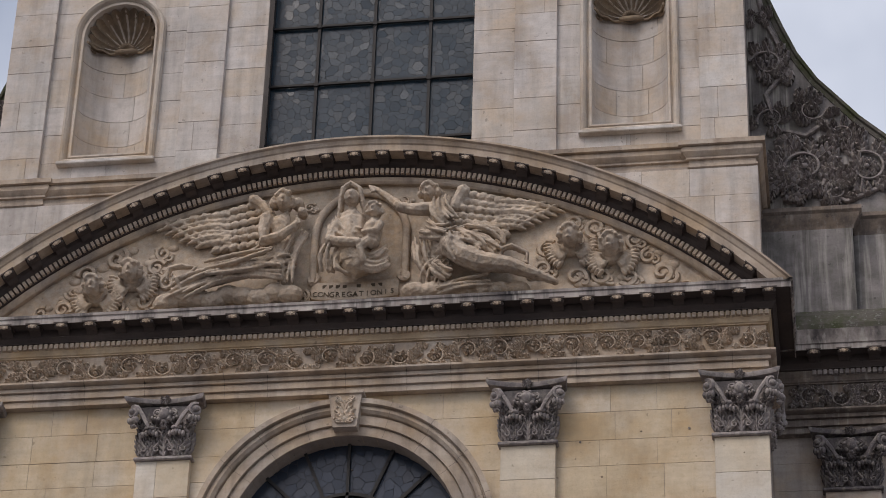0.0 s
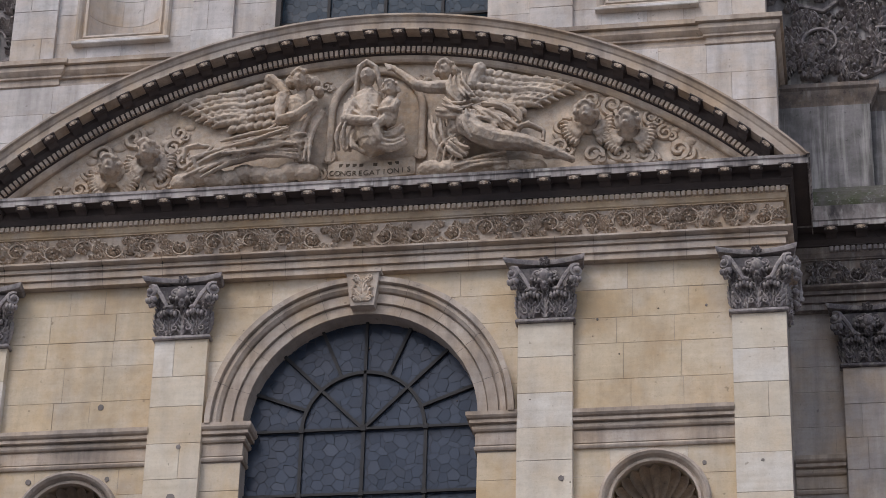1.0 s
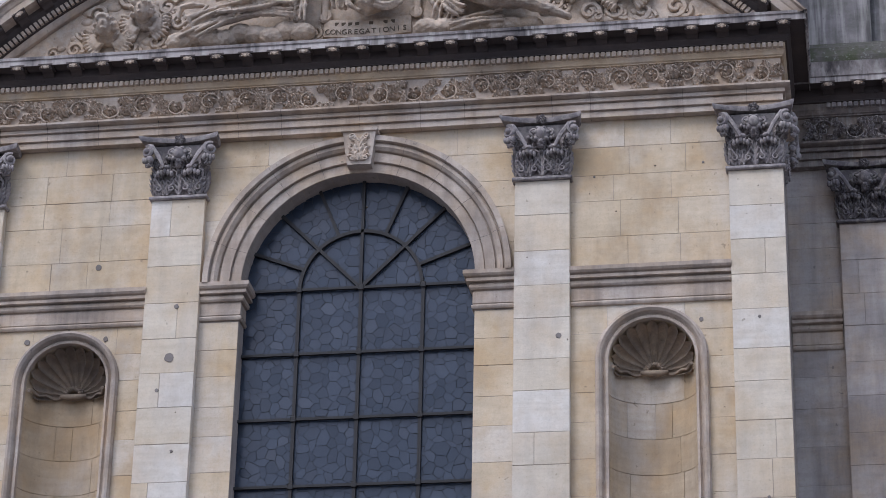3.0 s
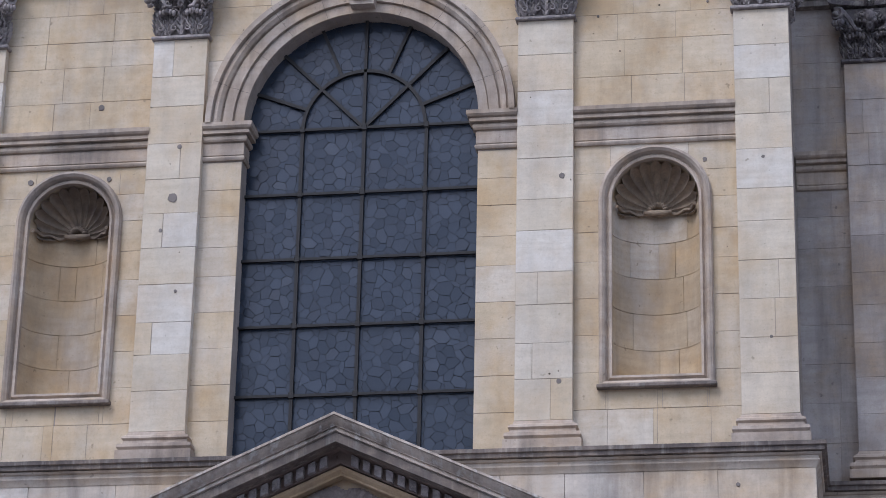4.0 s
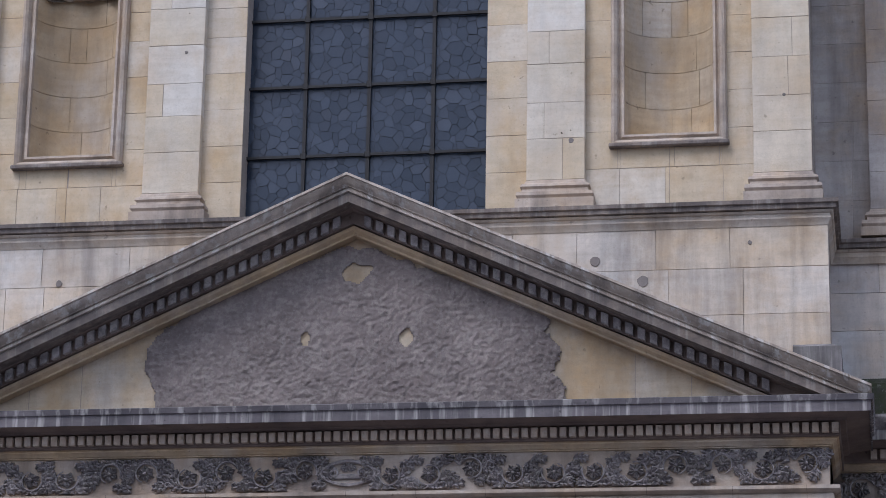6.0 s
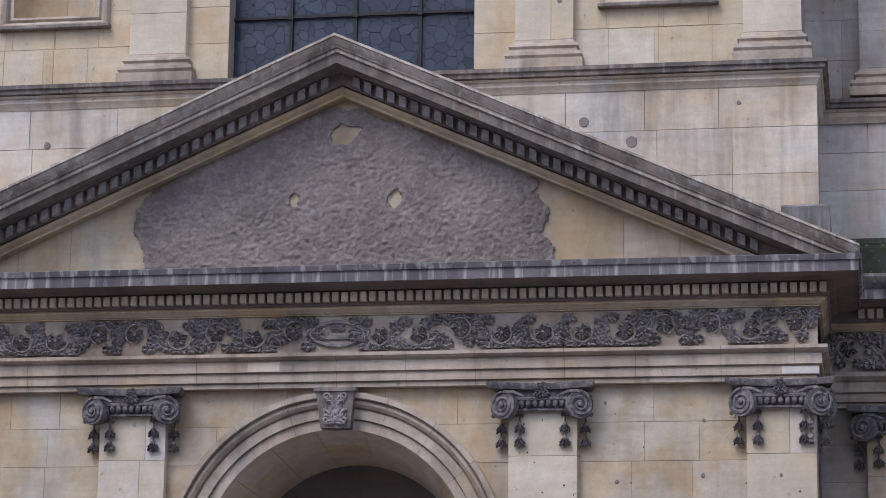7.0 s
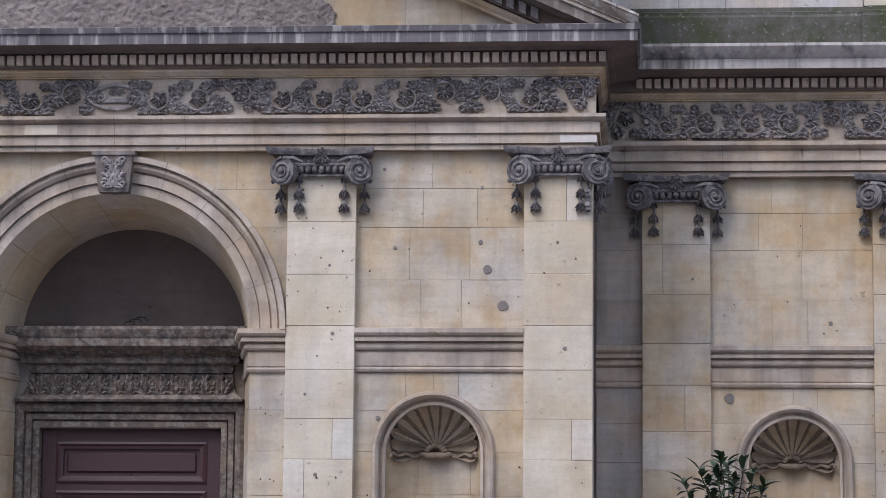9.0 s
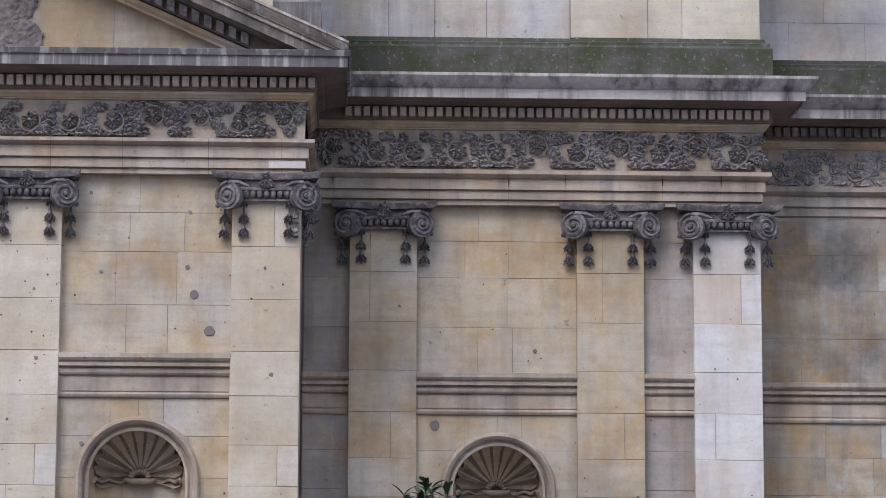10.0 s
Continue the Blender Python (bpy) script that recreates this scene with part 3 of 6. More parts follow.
ARC = [(RA, -0.35), (RA, 0.50), (RA - 0.03, 0.50), (RA - 0.05, 0.46), (RA - 0.11, 0.44), (RA - 0.13, 0.42), (RA - 0.24, 0.42), (RA - 0.24, 0.40), (RA - 0.22, 0.395), (RA - 0.225, 0.18), (RA - 0.30, 0.17), (RA - 0.36, 0.11), (RA - 0.38, 0.10), (RA - 0.50, 0.10), (RA - 0.51, 0.07), (RA - 0.57, 0.05), (RA - 0.60, 0.02), (RA - 0.60, -0.35)]
pediment_2 = tagged(new("pediment_2"), "curved pediment with modillions over a carved relief", "pediment", kind="structure")
# the curved soffit is blackened to carry its shade as well as soot
for nm, prof, mat in (("curved_edge", ARC[:8] + [(RA - 0.235, -0.35)], MOULDING), ("curved_soffit", [(RA - 0.2, -0.35)] + ARC[8:14] + [(RA - 0.505, -0.35)], UNDERSIDE_BLACK), ("curved_bed", [(RA - 0.49, -0.35)] + ARC[14:], MOULDING)):
    bm = bmnew()
    arc_run(bm, 0, CA, prof, Y2, 40, 140, 72)
    arc_cut(bm, 20.95)
    part(nm, bm, mat, pediment_2, smooth=25)
bm = bmnew()
arc_run(bm, 0, CA, [(4.0, -0.2), (4.0, -0.06), (RA - 0.5, -0.06), (RA - 0.5, -0.2)], Y2, 42, 138, 48)
arc_cut(bm, 20.9)
part("tympanum", bm, RELIEF, pediment_2)


def modillion_mesh(material):
    """A scrolled bracket with a leaf under it, hanging from the corona."""
    bm = bmnew()
    prof = [(-0.03, 0.0), (0.225, 0.0), (0.225, -0.05), (0.235, -0.085), (0.215, -0.125), (0.17, -0.135), (0.135, -0.11), (0.08, -0.115), (0.02, -0.165), (-0.03, -0.17)]
    grid_faces(bm, [[(x, -o, z) for o, z in prof] for x in (-0.085, 0.085)], True, False)
    box(bm, -0.115, 0.115, -0.245, 0.0, -0.03, 0.0)
    tube(bm, [(-0.10, -0.19, -0.088), (0.10, -0.19, -0.088)], 0.04, 8)
    for v in bm.verts:
        v.co.z *= 0.68
    return to_mesh("modillion", bm, material)


def modillion_leaf(material):
    bm = bmnew()
    leaf(bm, (0, 0, 0.02), -90, 0.07, 0.12, 0.025, 0.6, 2)
    for v in bm.verts:
        v.co.y -= 0.235
        v.co.z -= 0.035
    return to_mesh("leaf", bm, material)


# body shadows and the light caught by leaf tips are put in the colours
ME_MOD, ME_MLEAF = modillion_mesh(UNDERSIDE_BLACK), modillion_leaf(CARVED_LIGHT)
for i in range(29):
    x = -6.245 + i * 0.45
    place("leaf", ME_MLEAF, place("modillion", ME_MOD, ent_2, Matrix.Translation((x, Y2 - 0.18, 20.862))), Matrix.Identity(4))
for i in range(31):
    a = radians(46.5 + 87 * i / 30)
    r = RA - 0.225
    z = CA + r * math.sin(a)
    if z > 21.15:
        place("leaf", ME_MLEAF, place("modillion", ME_MOD, pediment_2, Matrix.Translation((r * math.cos(a), Y2 - 0.18, z)) @ Matrix.Rotation(math.pi / 2 - a, 4, "Y")), Matrix.Identity(4))
bm = bmnew()
box(bm, -0.026, 0.026, -0.055, 0.02, -0.095, 0.0)
ME_DA = to_mesh("dentil", bm, CARVED_LIGHT)
for i in range(165):
    a = radians(45.5 + 89 * i / 164)
    r = RA - 0.392
    if CA + r * math.sin(a) > 21.06:
        place("dentil", ME_DA, pediment_2, Matrix.Translation((r * math.cos(a), Y2 - 0.10, CA + r * math.sin(a))) @ Matrix.Rotation(math.pi / 2 - a, 4, "Y"))
for i in range(4):
    place("leaf", ME_MLEAF, place("modillion", ME_MOD, ent_4, Matrix.Translation((6.95 + i * 0.46, YE - 0.18, 20.862))), Matrix.Identity(4))

# ---- pedestal mouldings, bands and ledges ----


def moulding(name, plan, prof, material, label, category="moulding"):
    bm = bmnew()
    run(bm, plan, prof)
    return tagged(part(name, bm, material, smooth=30), label, category, kind="structure")


PED_LOW = [(-0.3, 11.72), (0.0, 11.72), (0.02, 11.77), (0.05, 11.81), (0.05, 11.83), (0.035, 11.835), (0.035, 11.875), (0.06, 11.885), (0.08, 11.915), (-0.3, 11.92)]
PED = [(-0.3, 11.924), (0.10, 11.924), (0.12, 11.93), (0.12, 11.985), (0.15, 12.0), (0.15, 12.055), (-0.3, 12.10)]
PED_PLAN = [(-6.45, 2.2), (-6.45, -0.01), (6.45, -0.01), (6.45, YE), (16, YE)]
moulding("pedestal_moulding", PED_PLAN, PED_LOW, PEDSTONE, "pale stained moulding under the pedestal ledge")
moulding("pedestal_cornice", PED_PLAN, PED, MOULDING_DARK, "thin dark moulded ledge under the upper pilasters")
moulding("pedestal_plinth", [(5.95, -0.01), (6.45, -0.01), (6.45, YE)], [(-0.3, 9.3), (0.14, 9.3), (0.14, 10.0), (0.0, 10.06), (-0.3, 10.06)], SOOTED, "mossy plinth beside the pediment")
PED3 = [(-0.3, 23.36), (0.0, 23.36), (0.03, 23.38), (0.03, 23.42), (0.01, 23.425), (0.01, 23.50), (0.05, 23.51), (0.05, 23.545), (0.07, 23.56), (0.10, 23.60), (0.115, 23.62), (0.115, 23.69), (0.10, 23.695), (0.10, 23.71), (0.16, 23.72), (0.16, 23.80), (-0.3, 23.85)]
moulding("crown_pedestal_cornice", [(-6.22, WE), (-6.22, Y3 - 0.12), (-5.2, Y3 - 0.12), (-5.2, Y3 - 0.07), (5.2, Y3 - 0.07), (5.2, Y3 - 0.12), (6.22, Y3 - 0.12), (6.22, WE)], PED3, MOULDING, "moulded limestone ledge below the crowning storey")
moulding("attic_ledge", [(6.3, YE - 0.12), (10.05, YE - 0.12), (10.05, YE - 0.2), (12.95, YE - 0.2), (12.95, YF - 0.1), (30, YF - 0.1)], [(-0.4, 9.3), (0.0, 9.3), (0.0, 9.88), (-0.03, 9.92), (-0.03, 9.96), (-0.08, 9.98), (-0.1, 10.04), (-0.4, 10.08)], MOSSY, "mossy stone plinth above the side bay's cornice")
moulding("crown_side_ledge", [(6.2, YE - 0.1), (7.68, YE - 0.1), (7.68, YE + 0.15), (12, YE + 0.15)], [(-0.5, 23.18), (0.0, 23.18), (0.02, 23.26), (0.08, 23.34), (0.10, 23.42), (0.14, 23.46), (0.14, 23.53), (-0.5, 23.6)], MOULDING_DARK, "blackened moulded ledge under the scrolled wing")
bm = bmnew()
box(bm, 6.15, 7.66, YE - 0.1, YE + 0.6, 21.1, 23.2, 0.01)
box(bm, 7.6, 12, YE + 0.15, YE + 0.6, 21.1, 23.2)
tagged(part("side_pedestal", bm, SOOTED), "soot-streaked pedestal under the scrolled wing", "pedestal", kind="structure")
bm = bmnew()
run(bm, [(6.1, YE - 0.1), (12, YE - 0.1)], [(-0.4, 21.1), (0.3, 21.1), (0.3, 21.3), (0.22, 21.5), (0.05, 21.66), (-0.4, 21.7)])
tagged(part("side_pedestal_plinth", bm, MOSSY), "mossy sloping plinth above the side cornice", "plinth", kind="structure")

BAND = [(-0.1, 0.0), (0.035, 0.0), (0.055, 0.02), (0.06, 0.045), (0.045, 0.065), (0.02, 0.07), (0.02, 0.085), (0.035, 0.085), (0.035, 0.27), (0.02, 0.275), (0.02, 0.29), (0.07, 0.295), (0.095, 0.32), (0.10, 0.355), (0.08, 0.38), (0.06, 0.385), (0.06, 0.40), (0.15, 0.405), (0.15, 0.45), (0.13, 0.455), (0.13, 0.465), (0.18, 0.48), (0.21, 0.51), (0.21, 0.57), (-0.1, 0.60)]


def band(x0, x1, y, z, k=1.0):
    moulding("string_course", [(x0, y), (x1, y)], [(o * 0.8, z + h * k) for o, h in BAND], MOULDING, "moulded limestone string course between pilasters")


for s in (-1, 1):
    a, b = sorted((s * 3.24, s * 5.46))
    band(a, b, W1, 4.70)
    a, b = sorted((s * 3.15, s * 5.47))
    band(a, b, W2, 16.63)
band(6.36, 7.0, WE, 4.70)
band(7.94, 10.18, WE, 4.70)
band(11.12, 11.82, WE, 4.70)
band(12.77, 18.0, YF, 4.70)
band(6.26, 7.0, WE, 16.63)

# ---- archivolts and imposts ----


def archivolt(name, r0, r1, z, y, label):
    w = r1 - r0
    bm = bmnew()
    prof = [(r0, -0.25), (r0, 0.02), (r0 + 0.26 * w, 0.02), (r0 + 0.27 * w, 0.0), (r0 + 0.29 * w, 0.0), (r0 + 0.30 * w, 0.06), (r0 + 0.56 * w, 0.06), (r0 + 0.57 * w, 0.03), (r0 + 0.60 * w, 0.03), (r0 + 0.62 * w, 0.09), (r0 + 0.70 * w, 0.13), (r0 + 0.78 * w, 0.13), (r0 + 0.80 * w, 0.10), (r0 + 0.83 * w, 0.10), (r0 + 0.85 * w, 0.18), (r1, 0.18), (r1, -0.02)]
    arc_run(bm, 0, z, prof, y, 0, 180, 64)
    ob = tagged(part(name, bm, MOULDING, smooth=25), label, "arch", kind="structure")
    for a in (17, 36, 54, 72, 108, 127, 144, 163):
        bm = bmnew()
        arc_run(bm, 0, z, [(r, o + 0.002) for r, o in prof[1:-1]] + [(r1, -0.02), (r0, -0.02)], y, a - 0.07, a + 0.07, 1)
        part("joint", bm, JOINT_DARK, ob)
    return ob


arch_1 = archivolt("archivolt_1", RD, 2.33, ZD, W1, "moulded limestone arch round the church door")
arch_2 = archivolt("archivolt_2", 1.75, 2.30, 17.22, W2, "moulded limestone arch round the great window")
for s in (-1, 1):
    x0, x1 = s * RD, s * 2.33
    plan = [(x1, W1), (x0, W1), (x0 - s * 0.26, W1 + 1.32)]
    if s > 0:
        plan = plan[::-1]
    bm = bmnew()
    run(bm, plan, [(o * 0.8, 4.69 + h * 1.0) for o, h in BAND])
    tagged(part("impost", bm, MOULDING, smooth=30), "moulded impost block carrying the door arch", "impost", kind="structure")
    x0, x1 = s * 1.75, s * 2.34
    plan = [(x1, W2), (x0, W2), (x0, W2 + 0.35)]
    if s > 0:
        plan = plan[::-1]
    bm = bmnew()
    run(bm, plan, [(o * 0.75, 16.66 + h) for o, h in BAND])
    tagged(part("impost", bm, MOULDING, smooth=30), "moulded impost block carrying the window arch", "impost", kind="structure")

# splayed vault of the doorway and its jambs
vault = tagged(new("door_vault"), "splayed stone vault over the church door", "vault", kind="structure")
NV = 9
for i in range(NV):
    a0, a1 = math.pi * i / NV + 0.0013, math.pi * (i + 1) / NV - 0.0013
    for (ra, ya), (rb, yb) in (((RD, W1 - 0.015), (1.725, 0.46)), ((1.723, 0.468), (1.56, 1.3))):
        rings = []
        for k in range(5):
            a = a0 + (a1 - a0) * k / 4
            rings.append([(r * math.cos(a), y, ZD + r * math.sin(a)) for r, y in ((ra, ya), (rb, yb), (rb + 0.3, yb), (ra + 0.2, ya + 0.035))])
        bm = bmnew()
        grid_faces(bm, rings, True, False)
        part("stone", bm, ASHLAR_MID, vault, smooth=40)
for s in (-1, 1):
    jamb = tagged(new("door_jamb"), "splayed ashlar jamb of the church door", "jamb", kind="structure")
    z = 0.0
    for h in (0.75, 0.8, 0.7, 0.75, 0.65, 0.6, 0.44):
        bm = bmnew()
        pl = [(s * RD, W1 - 0.0), (s * 1.56, 1.3), (s * 2.0, 1.3), (s * 2.0, W1 + 0.02)]
        grid_faces(bm, [[(x, y, zz) for x, y in pl] for zz in (z + 0.004, z + h - 0.004)], True, False)
        part("stone", bm, ASHLAR_LOW, jamb)
        z += h

# ---- windows ----


def clip(poly, a, b, c):
    """The part of poly where a*x + b*z <= c."""
    res = []
    for i, p in enumerate(poly):
        q = poly[(i + 1) % len(poly)]
        dp, dq = a * p[0] + b * p[1] - c, a * q[0] + b * q[1] - c
        if dp <= 0:
            res.append(p)
        if (dp < 0 < dq) or (dq < 0 < dp):
            k = dp / (dp - dq)
            res.append((p[0] + (q[0] - p[0]) * k, p[1] + (q[1] - p[1]) * k))
    return res


def leaded(x0, x1, z0, z1, y, size=0.155, rim=None, seed=0):
    """Small panes of old glass between lead, each a little askew; rim: (centre x, z, radius) of a round head."""
    bm = bmnew()
    r = random.Random(seed)
    bounds = [(1, 0, x1), (-1, 0, -x0), (0, 1, z1), (0, -1, -z0)]
    if rim:
        for k in range(19):
            a = math.pi * k / 18
            bounds.append((math.cos(a), math.sin(a), math.cos(a) * rim[0] + math.sin(a) * rim[1] + rim[2]))
    h = size * math.sqrt(3)
    nx, nz = int((x1 - x0) / (1.5 * size)) + 3, int((z1 - z0) / h) + 3
    for i in range(-1, nx):
        for j in range(-1, nz):
            cx, cz = x0 + i * 1.5 * size, z0 + j * h + (h / 2 if i % 2 else 0)
            poly = []
            for k in range(6):
                px, pz = cx + size * math.cos(math.pi * k / 3), cz + size * math.sin(math.pi * k / 3)
                v = noise.noise_vector(Vector((px * 5.3, seed * 0.7, pz * 5.3)))
                poly.append((px + v.x * size * 1.1, pz + v.z * size * 1.1))
            mx, mz = sum(p[0] for p in poly) / 6, sum(p[1] for p in poly) / 6
            poly = [(mx + (p[0] - mx) * 0.955, mz + (p[1] - mz) * 0.955) for p in poly]
            for a, b, c in bounds:
                poly = clip(poly, a, b, c) if len(poly) > 2 else []
            if len(poly) > 2:
                tx, tz = r.gauss(0, 0.02), r.gauss(0, 0.02)
                bm.faces.new([bm.verts.new((p[0], y + tx * (p[0] - mx) + tz * (p[1] - mz), p[1])) for p in poly])
    return bm


def iron_bar(win, name, p, q, w=0.05, d=0.05):
    bm = bmnew()
    p, q = Vector(p), Vector(q)
    m = Matrix.Translation((p + q) / 2) @ (q - p).to_track_quat("Z", "Y").to_matrix().to_4x4()
    bmesh.ops.create_cube(bm, size=1, matrix=m @ Matrix.Diagonal((w, d, (q - p).length, 1)))
    part(name, bm, IRON, win)


def glazed(name, label, half, z0, zs, y, mull, bars, ztop):
    bm = bmnew()
    top = zs if zs is not None else ztop
    slab(bm, [(-half - 0.1, z0), (half + 0.1, z0), (half + 0.1, top), (-half - 0.1, top)], y + 0.02, y + 0.06)
    if zs is not None:
        slab(bm, [((half + 0.05) * math.cos(math.pi * k / 24), zs + (half + 0.05) * math.sin(math.pi * k / 24)) for k in range(25)], y + 0.02, y + 0.06)
    win = tagged(part(name, bm, LEAD), label, "window", kind="structure")
    xs = [-half] + mull + [half]
    zz = [z0] + bars + ([] if zs is not None else [ztop])
    seed = 1
    for a, b in zip(zz, zz[1:]):
        for c, d in zip(xs, xs[1:]):
            part("pane", leaded(c, d, a, b, y, 0.085 if zs is None else 0.095, seed=seed), GLASS_TOP if zs is None else GLASS, win)
            seed += 1
    for x in mull:
        iron_bar(win, "mullion", (x, y - 0.03, z0), (x, y - 0.03, top))
        for z in bars:
            b2 = bmnew()
            box(b2, x - 0.04, x + 0.04, y - 0.075, y - 0.02, z - 0.045, z + 0.045, 0.008)
            part("clasp", b2, IRON, win)
    for z in bars:
        iron_bar(win, "saddle_bar", (-half - 0.05, y - 0.045, z), (half + 0.05, y - 0.045, z), 0.045, 0.04)
    for s in (-1, 1):
        iron_bar(win, "edge_bar", (s * half, y - 0.02, z0), (s * half, y - 0.02, top), 0.06)
    if zs is not None:
        part("pane", leaded(-half, 0, zs, zs + half, y, 0.10, (0, zs, half), 91), GLASS, win)
        part("pane", leaded(0, half, zs, zs + half, y, 0.10, (0, zs, half), 92), GLASS, win)
        r = 0.92
        for nm, rr in (("fan_ring", r), ("head_bar", half - 0.01)):
            b2 = bmnew()
            arc_run(b2, 0, zs, [(rr - 0.026, 0.0), (rr - 0.026, 0.06), (rr + 0.026, 0.06), (rr + 0.026, 0.0)], y, 0, 180, 40)
            part(nm, b2, IRON, win)
        for a, r0, r1 in ((90, 0, half), (45, 0, half), (135, 0, half), (67.5, r, half), (112.5, r, half), (21, r, half), (159, r, half)):
            c, s = math.cos(radians(a)), math.sin(radians(a))
            iron_bar(win, "ray", (r0 * c, y - 0.035, zs + r0 * s), (r1 * c, y - 0.035, zs + r1 * s), 0.045)
    return win


window_1 = glazed("window_1", "tall round-headed leaded window in black iron bars", 1.79, 12.1, 17.22, 0.45, [-0.92, 0.01, 0.94], [13.09, 14.14, 15.17, 16.19, 17.22], None)
window_2 = glazed("window_2", "upper leaded window in a grid of iron bars", 1.74, 22.2, None, 0.75, [-0.93, 0.01, 0.95], [23.45, 24.6, 25.76, 26.93, 28.1, 29.3], 30.5)

# ---- niches ----


def shell_mesh(r, material):
    """A scallop shell lining the niche's half dome: ribs fan forward from a hinge at the back."""
    bm = bmnew()
    na, nt, ribs = 130, 8, 13
    rows = []
    for i in range(na + 1):
        u = i / na
        a = radians(-22 + 224 * u)
        wave = abs(math.sin(math.pi * ribs * u))
        reach = radians((66 if math.sin(a) < 0.1 else 80) + 5 * wave)
        row = []
        for j in range(nt + 1):
            th = radians(7) + (reach - radians(7)) * j / nt
            rr = r * (1 - 0.10 * (1 - wave) * min(1, 2.2 * j / nt))
            row.append((rr * math.sin(th) * math.cos(a), 0.85 * rr * math.cos(th), rr * math.sin(th) * math.sin(a)))
        e = row[-1]
        row.append((e[0] * 1.02, e[1] + 0.07, e[2] * 1.02))
        rows.append(row)
    grid_faces(bm, rows, False, False, caps=False)
    me = to_mesh("shell", bm, material, smooth=38)
    bm = bmnew()
    for k in range(9):
        a = radians(20 + 140 * k / 8)
        ball(bm, (0.12 * math.cos(a), 0.85 * r - 0.09, -0.06 + 0.11 * math.sin(a)), (0.032, 0.09, 0.05), 2, (0, -(a - math.pi / 2), 0))
    tube(bm, [(-0.19, 0.85 * r - 0.10, -0.06), (-0.10, 0.85 * r - 0.14, -0.085), (0.10, 0.85 * r - 0.14, -0.085), (0.19, 0.85 * r - 0.10, -0.06)], [0.03, 0.045, 0.045, 0.03], 8)
    pts = []
    for k in range(25):
        a = math.pi * k / 24
        pts.append((r * 0.93 * math.cos(a), 0.85 * r * 0.93 * math.sin(a), -0.085 - 0.02 * math.cos(6 * math.pi * k / 12)))
    tube(bm, pts, 0.026, 6)
    return me, to_mesh("hinge", bm, material, smooth=60)


ME_SHELL, ME_HINGE = shell_mesh(0.60, SHELL)
NFRAME = [(-0.01, -0.06), (-0.01, 0.03), (0.025, 0.04), (0.04, 0.01), (0.055, 0.0), (0.07, 0.02), (0.085, 0.08), (0.12, 0.11), (0.155, 0.10), (0.165, 0.06), (0.175, 0.05), (0.18, -0.05)]


def niche(cx, r, zb, zs, y, material, zshell, bottom=True, rim=None):
    th = thing("niche", "round-headed stone niche lined with a carved scallop shell", "niche", (cx, y, zb), "niches of the facade", "structure")
    bm = bmnew()
    arc = [(cx + r * math.cos(math.pi * k / 28), zs + r * math.sin(math.pi * k / 28)) for k in range(29)]
    pts = [(cx + r, zb)] + arc + [(cx - r, zb)]
    if not bottom:
        frame_run(bm, pts, NFRAME, y)
    else:
        frame_run(bm, pts, NFRAME, y, True)
    part("surround", bm, rim or MOULDING, th, smooth=30)
    if bottom:
        bm = bmnew()
        box(bm, cx - r - 0.20, cx + r + 0.20, y - 0.12, y + 0.02, zb - 0.19, zb - 0.13, 0.012)
        part("sill", bm, rim or MOULDING_DARK, th)
    n = max(3, round((zs + 0.05 - zb) / 0.52))
    for i in range(n):
        z0, z1 = zb + (zs + 0.05 - zb) * i / n, zb + (zs + 0.05 - zb) * (i + 1) / n
        cuts = sorted([0, 180] + [rng.uniform(40, 75), rng.uniform(105, 140)][: 2 if i % 2 else 1] + ([90] if i % 3 == 0 else []))
        for a0, a1 in zip(cuts, cuts[1:]):
            if a1 - a0 < 12:
                continue
            bm = bmnew()
            rings = []
            for k in range(9):
                a = radians(a0 + 0.4 + (a1 - a0 - 0.8) * k / 8)
                c, s = math.cos(a), math.sin(a)
                rings.append([(cx + r * c, y + r * 0.85 * s, z0 + 0.004), (cx + r * c, y + r * 0.85 * s, z1 - 0.004), (cx + (r + 0.06) * c, y + (r + 0.06) * 0.85 * s, z1 - 0.004), (cx + (r + 0.06) * c, y + (r + 0.06) * 0.85 * s, z0 + 0.004)])
            grid_faces(bm, rings, True, False)
            part("stone", bm, material, th, smooth=40)
    # lining behind the joints, and the half dome
    bm = bmnew()
    rings = []
    for k in range(25):
        a = math.pi * k / 24
        rings.append([(cx + (r + 0.008) * math.cos(a), y + (r + 0.008) * 0.85 * math.sin(a) + 0.004, z) for z in (zb - 0.05, zs + 0.06)])
    grid_faces(bm, rings, False, False, caps=False)
    rings = []
    for k in range(25):
        a = math.pi * k / 24
        rings.append([(cx + (r + 0.006) * math.cos(b) * math.cos(a), y + (r + 0.006) * 0.85 * math.cos(b) * math.sin(a), zs + (r + 0.006) * math.sin(b)) for b in [math.pi / 2 * q / 8 for q in range(9)]])
    grid_faces(bm, rings, False, False, caps=False)
    fl = [(cx + r * math.cos(math.pi * k / 24), y + r * 0.85 * math.sin(math.pi * k / 24), zb + 0.003) for k in range(25)]
    bm.faces.new([bm.verts.new(p) for p in fl])
    part("lining", bm, material, th, smooth=60)
    sh = place("shell", ME_SHELL, th, Matrix.Translation((0, 0.02, zshell - zb)))
    place("hinge", ME_HINGE, sh, Matrix.Identity(4))
    tagged(sh, "sooty carved scallop shell")


